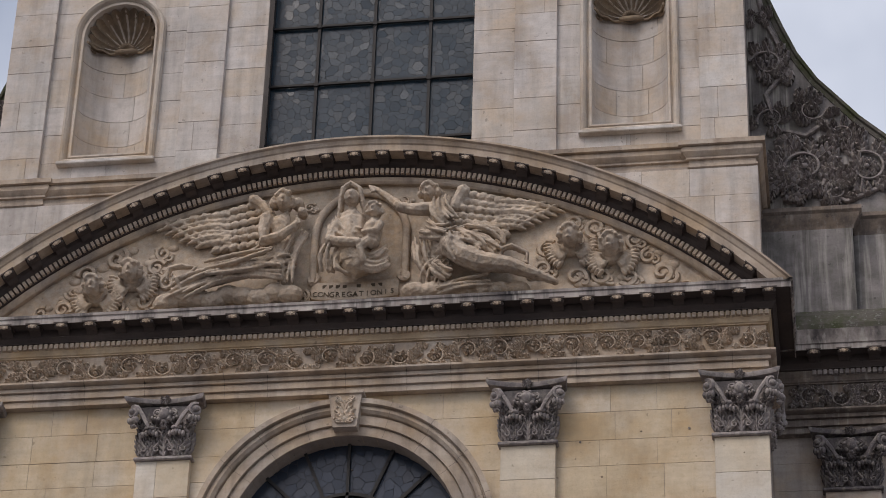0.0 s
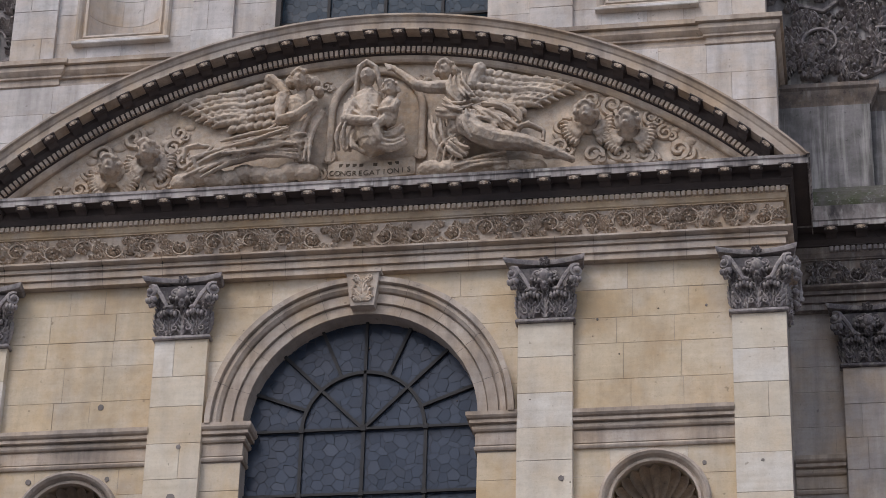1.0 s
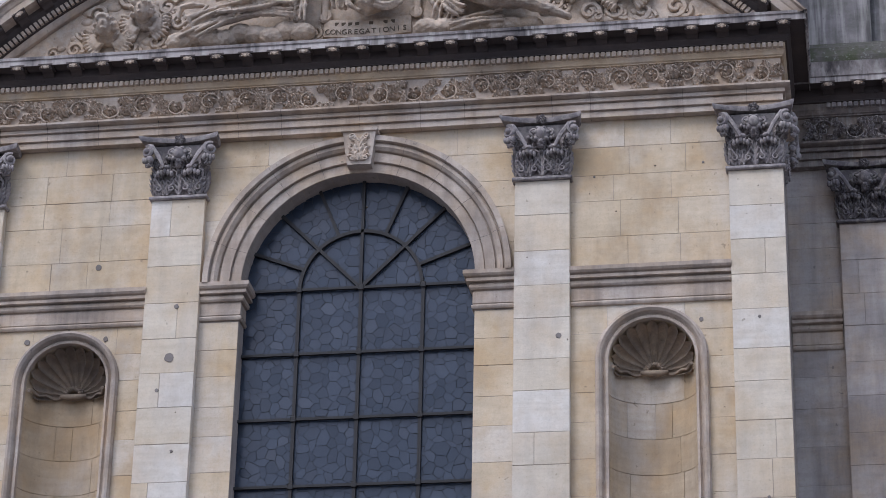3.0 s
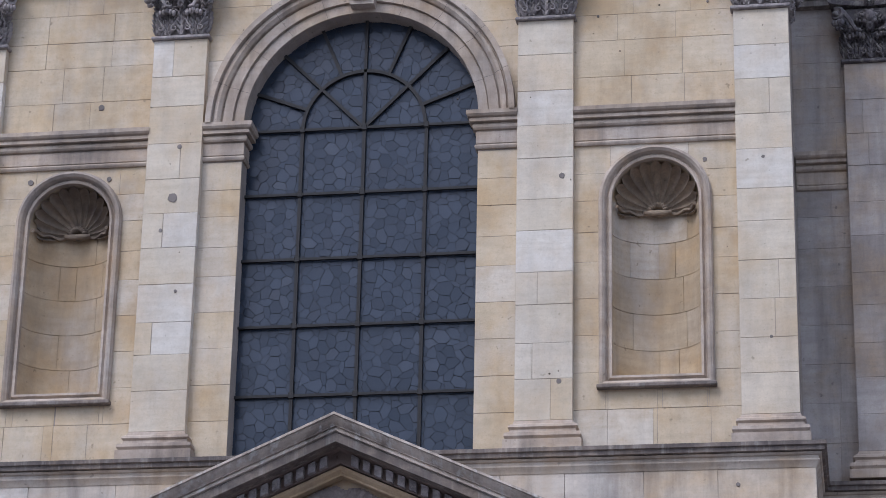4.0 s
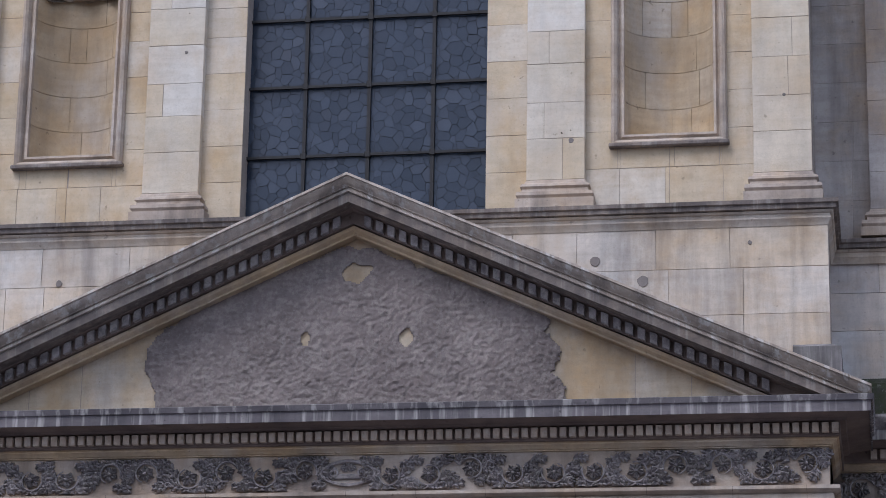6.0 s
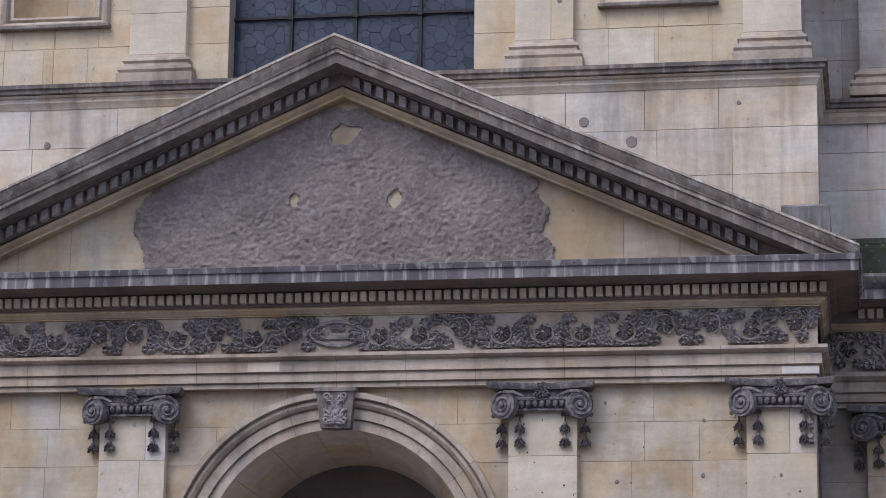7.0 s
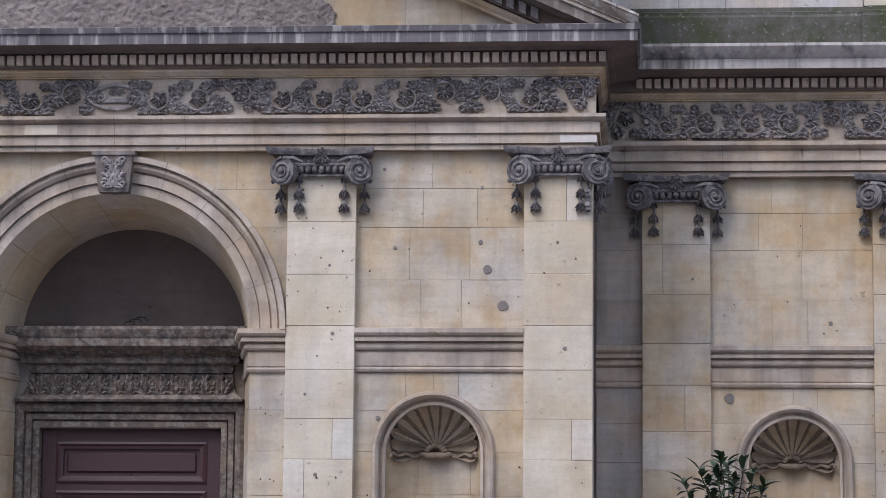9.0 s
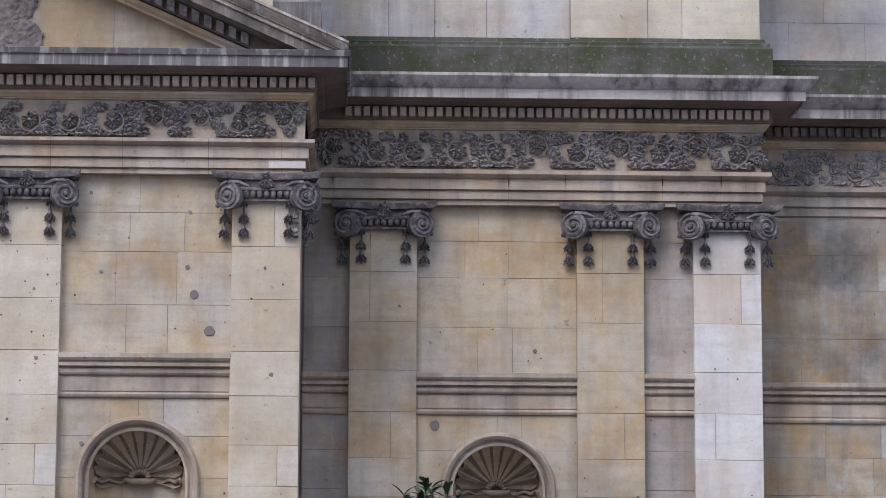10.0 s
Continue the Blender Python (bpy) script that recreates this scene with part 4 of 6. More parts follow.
for s in (-1, 1):
    niche(s * 4.28, 0.63, 1.4, 3.65, W1, NICHE, 3.72)
    niche(s * 4.31, 0.63, 13.13, 15.78, W2, NICHE, 15.80)
    niche(s * 4.27, 0.62, 24.4, 26.8, W3, ASHLAR_TOP, 26.82, True, ASHLAR_TOP)
niche(9.08, 0.63, 1.4, 3.65, WE, NICHE, 3.72)

# ---- capitals and pilasters ----


def abacus(bm, half, mid, out, back, z0, z1):
    """A slab hollowed along its front, corners standing forward."""
    front = [(-half + 2 * half * k / 12, -(mid + (out - mid) * abs(k / 6 - 1) ** 1.7)) for k in range(13)]
    pl = [(-half + 0.05, back)] + front + [(half - 0.05, back)]
    mids = (z0 * 0.45 + z1 * 0.55)
    grid_faces(bm, [[(x, y, z) for x, y in pl] if z != z0 else [(x * 0.96, y * 0.86 if y < 0 else y, z) for x, y in pl] for z in (z0, mids, z1)], True, False)


def ionic(material):
    """Origin: middle of the front face, at the top."""
    cap = bmnew()
    abacus(cap, 0.72, 0.09, 0.30, 0.14, -0.085, 0.0)
    box(cap, -0.50, 0.50, -0.05, 0.14, -0.36, -0.07)
    tube(cap, [(-0.42, -0.07, -0.355), (0.42, -0.07, -0.355)], 0.022, 6)
    for i in range(7):
        x = -0.27 + 0.09 * i
        ball(cap, (x, -0.085, -0.275), (0.04, 0.05, 0.06), 2)
    tube(cap, [(-0.40, -0.10, -0.215), (0.40, -0.10, -0.215)], 0.025, 6)
    caps = to_mesh("capital", cap, material, 40)
    parts = []
    for s in (-1, 1):
        bm = bmnew()
        rings = []
        for y in (0.10, -0.02, -0.10):
            rr = 0.185 if y < 0 else 0.15
            rings.append([(rr * math.cos(6.2832 * k / 20), y, rr * math.sin(6.2832 * k / 20)) for k in range(20)])
        grid_faces(bm, rings, True, False)
        spiral(bm, (0, -0.095, 0), 0.175, 0.035, 2.1, 90, -s, 0.026, 0.012, 40)
        ball(bm, (0, -0.11, 0), 0.042)
        tube(bm, [(-s * 0.02, -0.09, 0.175), (-s * 0.16, -0.07, 0.165), (-s * 0.28, -0.03, 0.11)], [0.03, 0.026, 0.015], 6)
        for k in range(5):
            ball(bm, (s * 0.17, -0.04 + 0.05 * (k % 3), -0.12 + 0.06 * k), 0.035)
        parts.append(("volute", to_mesh("volute", bm, material, 60), Matrix.Translation((s * 0.475, -0.10, -0.31)) @ Matrix.Rotation(s * radians(24), 4, "Z")))
    bm = bmnew()
    rosette(bm, (0, -0.13, -0.05), 0.06, 5, 0.03)
    for a in (-50, -130, -90):
        leaf(bm, (0, -0.12, -0.08), a, 0.14, 0.08, 0.05)
    parts.append(("rosette", to_mesh("rosette", bm, material, 60), Matrix.Identity(4)))
    for x, y in ((-0.30, -0.02), (0.30, -0.02), (-0.56, 0.09), (0.56, 0.09)):
        bm = bmnew()
        tube(bm, [(x, y - 0.02, -0.36), (x, y - 0.03, -0.60), (x, y - 0.02, -0.78)], 0.014, 5)
        for z, k in ((-0.36, 0.6), (-0.53, 0.85), (-0.71, 0.9)):
            ball(bm, (x, y - 0.035, z - 0.02), (0.04 * k, 0.035, 0.045 * k))
            for a in (-90, -62, -118):
                leaf(bm, (x, y - 0.015, z), a, 0.165 * k, 0.066 * k, 0.05, 0.9, 1)
        parts.append(("pendant", to_mesh("pendant", bm, material, 60), Matrix.Identity(4)))
    return caps, parts


def corinthian(material):
    """Origin: middle of the front face, at the astragal's foot; 1.0 m high."""
    cap = bmnew()
    rings = [[(-w, d, z), (w, d, z), (w, 0.15, z), (-w, 0.15, z)] for w, d, z in ((0.38, 0.01, 0.06), (0.385, 0.01, 0.5), (0.40, -0.01, 0.75), (0.45, -0.06, 0.88))]
    grid_faces(cap, rings, True, False)
    box(cap, -0.44, 0.44, -0.06, 0.13, 0.0, 0.055, 0.015)
    abacus(cap, 0.60, 0.10, 0.27, 0.14, 0.915, 0.985)
    caps = to_mesh("capital", cap, material, 40)
    parts = []

    def add(nm, bm, m=Matrix.Identity(4)):
        parts.append((nm, to_mesh(nm, bm, material, 60), m))

    for s in (-1, 1):
        bm = bmnew()
        x = s * 0.20
        for a, l, w in ((90, 0.36, 0.13), (118, 0.33, 0.11), (62, 0.33, 0.11)):
            leaf(bm, (x, -0.01, 0.08), a, l, w, 0.09, 0.9, 4)
        for q in (-1, 1):
            tube(bm, [(x + q * 0.03, -0.03, 0.07), (x + q * 0.07, -0.05, 0.2), (x + q * 0.15, -0.06, 0.33), (x + q * 0.165, -0.07, 0.43), (x + q * 0.10, -0.09, 0.47)], [0.018, 0.02, 0.02, 0.02, 0.016], 6)
            spiral(bm, (x + q * 0.10, -0.04, 0.17), 0.06, 0.016, 1.2, 90 - q * 30, q, 0.016, 0.04, 12)
        for k in range(5):
            ball(bm, (x - 0.10 + 0.05 * k, -0.15 + 0.012 * abs(k - 2), 0.42 - 0.018 * abs(k - 2)), (0.03, 0.045, 0.05), 2)
        ball(bm, (x, -0.15, 0.48), (0.085, 0.05, 0.04), 2)
        add("acanthus", bm)
        bm = bmnew()
        spiral(bm, (0, 0, 0), 0.105, 0.02, 1.8, 110 if s < 0 else 70, s, 0.034, 0.03, 30)
        ball(bm, (0, -0.06, 0), 0.045, 2)
        tube(bm, [(-s * 0.26, 0.07, -0.30), (-s * 0.17, 0.03, -0.10), (-s * 0.05, 0.0, 0.10)], [0.025, 0.035, 0.03], 6)
        for k in range(4):
            ball(bm, (s * (0.05 - 0.045 * k), -0.03, -0.14 - 0.01 * (k % 2)), (0.03, 0.05, 0.055), 2)
        leaf(bm, (-s * 0.02, 0.0, -0.12), -90, 0.15, 0.10, 0.06, 0.5)
        add("volute", bm, Matrix.Translation((s * 0.46, -0.15, 0.75)) @ Matrix.Rotation(s * radians(28), 4, "Z"))
        bm = bmnew()
        leaf(bm, (s * 0.385, 0.02, 0.09), 90 - s * 4, 0.38, 0.10, 0.08, 0.9, 4)
        leaf(bm, (s * 0.31, -0.03, 0.50), 90 - s * 35, 0.22, 0.10, 0.07, 0.9)
        add("side_leaf", bm)
    for x, z, l, w, o in ((-0.30, 0.06, 0.40, 0.17, 0.09), (0.0, 0.06, 0.40, 0.17, 0.10), (0.30, 0.06, 0.40, 0.17, 0.09), (-0.16, 0.38, 0.34, 0.16, 0.12), (0.16, 0.38, 0.34, 0.16, 0.12), (-0.36, 0.38, 0.30, 0.13, 0.10), (0.36, 0.38, 0.30, 0.13, 0.10)):
        bm = bmnew()
        leaf(bm, (x, 0.0, z), 90, l, w, o, 1.3, 4)
        add("acanthus_leaf", bm)
    bm = bmnew()
    tube(bm, [(0, -0.02, 0.07), (0, -0.04, 0.45)], 0.022, 6)
    for s in (-1, 1):
        tube(bm, [(0, -0.04, 0.42), (s * 0.05, -0.06, 0.56), (s * 0.10, -0.08, 0.66)], 0.022, 6)
        spiral(bm, (s * 0.12, -0.08, 0.74), 0.075, 0.018, 1.5, 200 if s > 0 else -20, -s, 0.024, 0.04, 18)
        for k in range(4):
            ball(bm, (s * (0.05 + 0.045 * k), -0.12, 0.60 + 0.02 * k), (0.026, 0.04, 0.035), 2)
    add("stem", bm)
    bm = bmnew()
    ball(bm, (0, -0.15, 0.69), (0.12, 0.05, 0.13), 2)
    ball(bm, (0, -0.17, 0.70), (0.085, 0.07, 0.10), 2)
    for k in range(7):
        a = radians(-90 + 360 * k / 7)
        ball(bm, (0.095 * math.cos(a), -0.16, 0.69 + 0.11 * math.sin(a)), (0.035, 0.04, 0.035), 2)
    leaf(bm, (0, -0.13, 0.60), -90, 0.13, 0.10, 0.07, 0.5)
    add("boss", bm)
    bm = bmnew()
    rosette(bm, (0, -0.15, 0.94), 0.075, 5, 0.04)
    add("rosette", bm)
    return caps, parts


IONIC, CORINTHIAN, CORINTHIAN_SIDE = ionic(CAPSTONE), corinthian(CARVED), corinthian(CAPSTONE)


def base_moulding(th, x0, x1, y, yb, z):
    bm = bmnew()
    run(bm, [(x0, yb), (x0, y), (x1, y), (x1, yb)], [(-0.05, z), (0.14, z), (0.14, z + 0.13), (0.10, z + 0.14), (0.13, z + 0.18), (0.12, z + 0.23), (0.06, z + 0.25), (0.05, z + 0.29), (0.08, z + 0.32), (0.06, z + 0.36), (0.02, z + 0.38), (0.0, z + 0.43), (-0.05, z + 0.43)])
    part("base", bm, MOULDING, th, smooth=30)


def pilaster(x0, x1, z0, z1, y, yb, cap, order, material, label, zs=None, base=True, side=False):
    cx = (x0 + x1) / 2
    th = thing("pilaster", label, "pilaster", (cx, y, z0), "pilasters of the facade")
    zs = zs or courses(z0 + (0.43 if base else 0), z1, 0.58)
    for a, b in zip(zs, zs[1:]):
        cuts = [x0, x1] if rng.random() < 0.62 else [x0, x0 + (x1 - x0) * rng.choice((0.3, 0.38, 0.62, 0.7)), x1]
        for c, d in zip(cuts, cuts[1:]):
            bm = bmnew()
            e0, e1 = (0.0 if c == x0 else 0.003), (0.0 if d == x1 else 0.003)
            slab(bm, [(c + e0, a + 0.0025), (d - e1, a + 0.0025), (d - e1, b - 0.0025), (c + e0, b - 0.0025)], y + rng.uniform(-0.003, 0.003), yb + 0.03, 0.004)
            part("stone", bm, material, th)
    bm = bmnew()
    box(bm, x0 + 0.015, x1 - 0.015, y + 0.007, yb + 0.03, z0, z1)
    part("core", bm, JOINT, th)
    if base:
        base_moulding(th, x0, x1, y, yb, z0)
    if cap:
        me, bits = cap
        m = Matrix.Translation((0, 0, z1 - z0))
        head = place("capital", me, th, m @ (Matrix.Diagonal(((x1 - x0) / (0.91 if order == "i" else 0.80), 1, 1, 1))))
        tagged(head, "blackened carved capital")
        for nm, mesh, mm in bits:
            place(nm, mesh, head, mm)
        if side:
            # the capital turns the corner onto the side face
            for nm, mesh, mm in bits:
                if nm in ("volute", "side_leaf", "acanthus"):
                    w = (x1 - x0) / 2 / ((x1 - x0) / (0.91 if order == "i" else 0.80))
                    place(nm, mesh, head, Matrix.Translation((w + 0.0, w + 0.02, 0)) @ Matrix.Rotation(radians(90), 4, "Z") @ mm)
            for nm, mesh, mm in bits[-4:]:
                if nm == "pendant":
                    w = 0.455
                    place(nm, mesh, head, Matrix.Translation((w, w + 0.02, 0)) @ Matrix.Rotation(radians(90), 4, "Z") @ mm)
    return th


L1, L2, LS = "pale limestone pilaster with a blackened scrolled capital and pendants", "pale limestone pilaster with a blackened leafy capital", "weathered limestone pilaster of the side bay with a scrolled capital"
ZS1 = [0, 0.62, 1.22, 1.84, 2.45, 2.98, 3.55, 4.08, 4.72, 5.3, 5.98, 6.68, 7.64]
for x0, x1 in ((-3.27, -2.35), (2.33, 3.24), (5.46, 6.36)):
    pilaster(x0, x1, 0, 7.64, Y1, W1, IONIC, "i", PILASTER_STONE, L1, ZS1, False, x0 > 5)
for x0, x1, m in ((7.0, 7.94, ASHLAR_LOW), (10.18, 11.12, ASHLAR_LOW), (11.82, 12.77, WASHED)):
    pilaster(x0, x1, 0, 7.64, YE, WE, IONIC, "i", m, LS, ZS1, False)
for x0, x1 in ((-6.26, -5.47), (-3.16, -2.34), (2.34, 3.15), (5.47, 6.26)):
    pilaster(x0, x1, 12.06, 18.62, Y2, W2, CORINTHIAN, "c", PILASTER_STONE, L2, side=x0 > 5)
    # the capital stands on the shaft
pilaster(7.02, 7.85, 12.1, 18.62, YE, WE, CORINTHIAN_SIDE, "c", ASHLAR_SHADE, "grey pilaster of the side bay with a blackened leafy capital")
for x0, x1 in ((-6.12, -5.38), (-3.1, -2.41), (2.41, 3.1), (5.38, 6.12)):
    pilaster(x0, x1, 23.8, 33.5, Y3, W3, None, "", ASHLAR_TOP, "flat pale limestone strip of the crowning storey", base=False)

# ---- carved friezes ----


def scroll_unit(w, h, seed, material, depth=0.085):
    """One turn of leafy scrollwork, w wide and h high, round its middle: a curling stem, a rosette in its eye, sweeping leaves outside it."""
    r = random.Random(seed)
    bm = bmnew()
    s = r.choice((-1, 1))
    rad = h * r.uniform(0.33, 0.38)
    ox, cz = w * r.uniform(-0.08, 0.08), h * 0.07 * s
    pts = spiral(bm, (ox, 0, cz), rad, h * 0.26, 0.75, 200, -s, h * 0.036, depth * 0.6, 20)
    leaf(bm, (-w * 0.5, 0, -s * h * 0.30), -s * 30, h * 0.46, h * 0.26, depth, 0.5, 3, s * 60)
    petals = r.choice((5, 6, 7))
    for k in range(petals):
        a = 360 * k / petals + seed * 13
        leaf(bm, (ox + 0.03 * h * math.cos(radians(a)), -depth * 0.15, cz + 0.03 * h * math.sin(radians(a))), a, h * 0.22, h * 0.15, depth * 0.95, 0.3, 1)
    ball(bm, (ox, -depth * 0.9, cz), h * 0.055)
    for k in (0, 3, 6, 10, 14):
        p = pts[k]
        a = math.degrees(math.atan2(p[2] - cz, p[0] - ox)) - s * r.uniform(28, 62)
        leaf(bm, (p[0], 0, p[2]), a, h * r.uniform(0.36, 0.48), h * r.uniform(0.26, 0.34), depth * r.uniform(0.9, 1.25), 0.5, 3, -s * r.uniform(20, 80))
    for sx in (-1, 1):
        for sz in (-1, 1):
            if r.random() < 0.9:
                leaf(bm, (sx * w * 0.36, 0, sz * h * r.uniform(0.10, 0.22)), (0 if sx > 0 else 180) + sx * sz * r.uniform(-50, 80), h * r.uniform(0.36, 0.50), h * r.uniform(0.25, 0.33), depth * r.uniform(0.9, 1.3), 0.6, 3, r.uniform(-70, 70))
    if r.random() < 0.6:
        spiral(bm, (w * 0.46, 0, s * h * 0.28), h * 0.11, h * 0.03, 1.2, r.uniform(0, 360), s, h * 0.035, depth * 0.7, 12)
    for v in bm.verts:
        v.co.z = max(-h / 2, min(h / 2, v.co.z))
        v.co.y = min(v.co.y, 0.03)
    return to_mesh("scroll", bm, material, 60)


def frieze(parent, x0, x1, y, z0, z1, w, material, seed, skip=None, depth=0.085):
    h = z1 - z0
    kinds = [scroll_unit(w, h, seed + k, material, depth) for k in range(7)]
    n = round((x1 - x0) / w)
    w = (x1 - x0) / n
    last = -1
    for i in range(n):
        x = x0 + w * (i + 0.5)
        if skip and skip[0] < x < skip[1]:
            continue
        k = rng.choice([q for q in range(7) if q != last])
        last = k
        fl = -1 if x < (x0 + x1) / 2 else 1
        place("scroll", kinds[k], parent, Matrix.Translation((x, y, (z0 + z1) / 2)) @ Matrix.Diagonal((fl * rng.uniform(0.95, 1.08), 1, rng.choice((1, -1)) * 0.97, 1)))


frieze(ent_1, -6.38, 6.36, Y1 - 0.02, 8.12, 8.60, 0.55, CARVED, 10, (-0.36, 0.36))
frieze(ent_2, -6.22, 6.22, Y2 - 0.02, 20.0, 20.42, 0.52, CARVED_LIGHT, 30)
frieze(ent_3, 6.5, 12.75, YE - 0.02, 8.16, 8.69, 0.55, CARVED, 50)
frieze(ent_3, 13.0, 16.2, YF - 0.02, 8.16, 8.69, 0.52, CARVED, 60, None, 0.035)
frieze(ent_4, 6.6, 9.0, YE - 0.02, 20.0, 20.42, 0.46, CARVED, 70)
# cartouche in the middle of the lower frieze
bm = bmnew()
n = 28
tube(bm, [(0.33 * math.cos(6.2832 * k / n) * (1 + 0.12 * math.cos(12.566 * k / n)), Y1 - 0.05, 8.36 + 0.165 * math.sin(6.2832 * k / n)) for k in range(n + 1)], 0.026, 6)
box(bm, -0.20, 0.20, Y1 - 0.055, Y1, 8.28, 8.35, 0.012)
for s in (-1, 1):
    spiral(bm, (s * 0.20, Y1 - 0.02, 8.36), 0.07, 0.02, 1.3, 90, s, 0.02, 0.05, 14)
    for a in (20, 70, -40, 120):
        leaf(bm, (s * 0.30, Y1 - 0.02, 8.36), 90 - s * (90 - a), 0.16, 0.09, 0.05)
for a in (60, 90, 120, 150, 30):
    leaf(bm, (0, Y1 - 0.02, 8.40), a, 0.12, 0.08, 0.05)
part("cartouche", bm, CARVED, ent_1, "carved oval cartouche")

# ---- relief of the curved pediment ----
YR = Y2 + 0.06


def limb(bm, pts, rads, flat=0.8):
    tube(bm, pts, rads, 8, flat)
    for p, r in zip(pts, rads):
        ball(bm, p, (r, r * flat, r), 1)


WEATHER = bpy.data.textures.new("weathered", "CLOUDS")
WEATHER.noise_scale, WEATHER.noise_depth = 0.06, 3


def relief(name, bm, label, voxel=0.015, category="relief"):
    for v in bm.verts:
        v.co.y = YR + (v.co.y - YR) * 1.7
    ob = tagged(part(name, bm, RELIEF), label, category)
    md = ob.modifiers.new("remesh", "REMESH")
    md.mode, md.voxel_size, md.use_smooth_shade = "VOXEL", voxel, True
    dm = ob.modifiers.new("weathered", "DISPLACE")
    dm.texture, dm.strength, dm.texture_coords = WEATHER, 0.03, "GLOBAL"
    return ob


def wing(bm, root, tip, wide, narrow, sense=1):
    """Scale-like coverts by the shoulder, then long overlapping feathers towards the tip."""
    root, tip = Vector(root), Vector(tip)
    d = tip - root
    e = d.normalized()
    up = Vector((-e.z, 0, e.x)) * sense
    ang = math.atan2(e.z, e.x)
    for r in range(6):
        v = 0.5 - r / 5
        a = root + d * 0.30 + up * (wide * 0.75 * v)
        b = root + d * (1.0 - 0.07 * r) + up * (narrow * v)
        pts, rr = [], []
        for k in range(7):
            t = k / 6
            p = a.lerp(b, t) + up * (0.07 * math.sin(math.pi * t))
            p.y = YR - 0.085 + 0.03 * t + 0.012 * (r % 2)
            pts.append(tuple(p))
            rr.append((0.045, 0.05, 0.052, 0.05, 0.046, 0.04, 0.018)[k] * (0.7 + 0.6 * narrow))
        tube(bm, pts, rr, 8)
        for k in range(5):
            q = Vector(pts[k + 1]) + up * 0.03
            bmesh.ops.create_icosphere(bm, subdivisions=2, radius=1.0, matrix=Matrix.LocRotScale(q, Euler((0, -(ang + sense * 0.5), 0)), (0.07, 0.045, 0.028)))
    for i in range(6):
        for j in range(6):
            t = 0.0 + 0.085 * i + 0.02 * (j % 2)
            c = root + d * t + up * (wide * (0.5 - j / 5) * (1 - 0.35 * t))
            c.y = YR - 0.13 + 0.012 * i + 0.015 * (j % 2)
            bmesh.ops.create_icosphere(bm, subdivisions=2, radius=1.0, matrix=Matrix.LocRotScale(c, Euler((0.15, -(ang + sense * (0.25 - 0.12 * j)), 0)), (0.105, 0.05, 0.065)))


def head(bm, x, z, y, r=0.13, curls=12, seed=1, turn=0.0):
    rr = random.Random(seed)
    ball(bm, (x, y, z), (r * 0.84, r * 0.9, r), 2)
    ball(bm, (x + turn * r * 0.35, y - r * 0.85, z - r * 0.12), (r * 0.15, r * 0.22, r * 0.26), 1)
    ball(bm, (x + turn * r * 0.25, y - r * 0.62, z - r * 0.62), (r * 0.34, r * 0.3, r * 0.22), 1)
    for k in range(curls if curls > 3 else 0):
        a = radians(-25 + 230 * k / (curls - 1))
        ball(bm, (x + r * 0.98 * math.cos(a), y - r * rr.uniform(-0.1, 0.5), z + r * 0.95 * math.sin(a)), r * rr.uniform(0.22, 0.34), 1)
    for k in range(curls // 2 if curls > 3 else 0):
        a = radians(30 + 120 * k / (curls // 2 - 1))
        ball(bm, (x + r * 0.62 * math.cos(a), y - r * 0.75, z + r * 0.72 * math.sin(a)), r * rr.uniform(0.2, 0.28), 1)


def folds(bm, a, b, n, width, rad, sag=0.05, y=None):
    """Ridges of cloth side by side from a to b."""
    a, b = Vector(a), Vector(b)
    d = (b - a).normalized()
    nrm = Vector((-d.z, 0, d.x))
    for i in range(n):
        o = (i / max(1, n - 1) - 0.5) * width
        pts, rr = [], []
        for k in range(7):
            t = k / 6
            p = a + (b - a) * t + nrm * (o * (1 + 0.25 * math.sin(3 * t + i)) - sag * math.sin(math.pi * t))
            p.y -= 0.03 * math.sin(math.pi * t + i * 1.3) + 0.02 * (i % 2)
            pts.append(tuple(p))
            rr.append(rad * (0.75 + 0.5 * math.sin(math.pi * t)))
        tube(bm, pts, rr, 6)


bm = bmnew()
yb = YR - 0.10
head(bm, -1.08, 22.85, yb - 0.12, 0.15, 16, 3, 0.4)
for x, z, q in ((-1.26, 22.91, 0.09), (-0.89, 22.88, 0.10), (-0.81, 22.71, 0.08)):
    ball(bm, (x, yb - 0.05, z), (q, 0.09, q), 2)
limb(bm, [(-1.06, yb - 0.08, 22.67), (-1.14, yb - 0.10, 22.49), (-1.11, yb - 0.09, 22.18), (-1.17, yb - 0.08, 21.88)], [0.075, 0.18, 0.15, 0.18], 0.5)
limb(bm, [(-1.33, yb - 0.16, 22.54), (-1.36, yb - 0.18, 22.31), (-1.34, yb - 0.2, 22.09), (-1.07, yb - 0.23, 22.14), (-0.81, yb - 0.22, 22.36)], [0.11, 0.09, 0.085, 0.07, 0.055])
for k in range(4):
    limb(bm, [(-0.82, yb - 0.22, 22.38), (-0.82 + 0.02 * k, yb - 0.26, 22.44 - 0.035 * k)], [0.03, 0.022])
limb(bm, [(-1.31, yb - 0.05, 22.69), (-1.46, yb - 0.04, 22.89), (-1.60, yb - 0.05, 23.00)], [0.08, 0.085, 0.10])
limb(bm, [(-1.14, yb - 0.10, 21.80), (-1.53, yb - 0.12, 21.70), (-1.93, yb - 0.12, 21.59), (-2.41, yb - 0.09, 21.47), (-2.89, yb - 0.05, 21.32)], [0.17, 0.16, 0.13, 0.10, 0.05], 0.5)
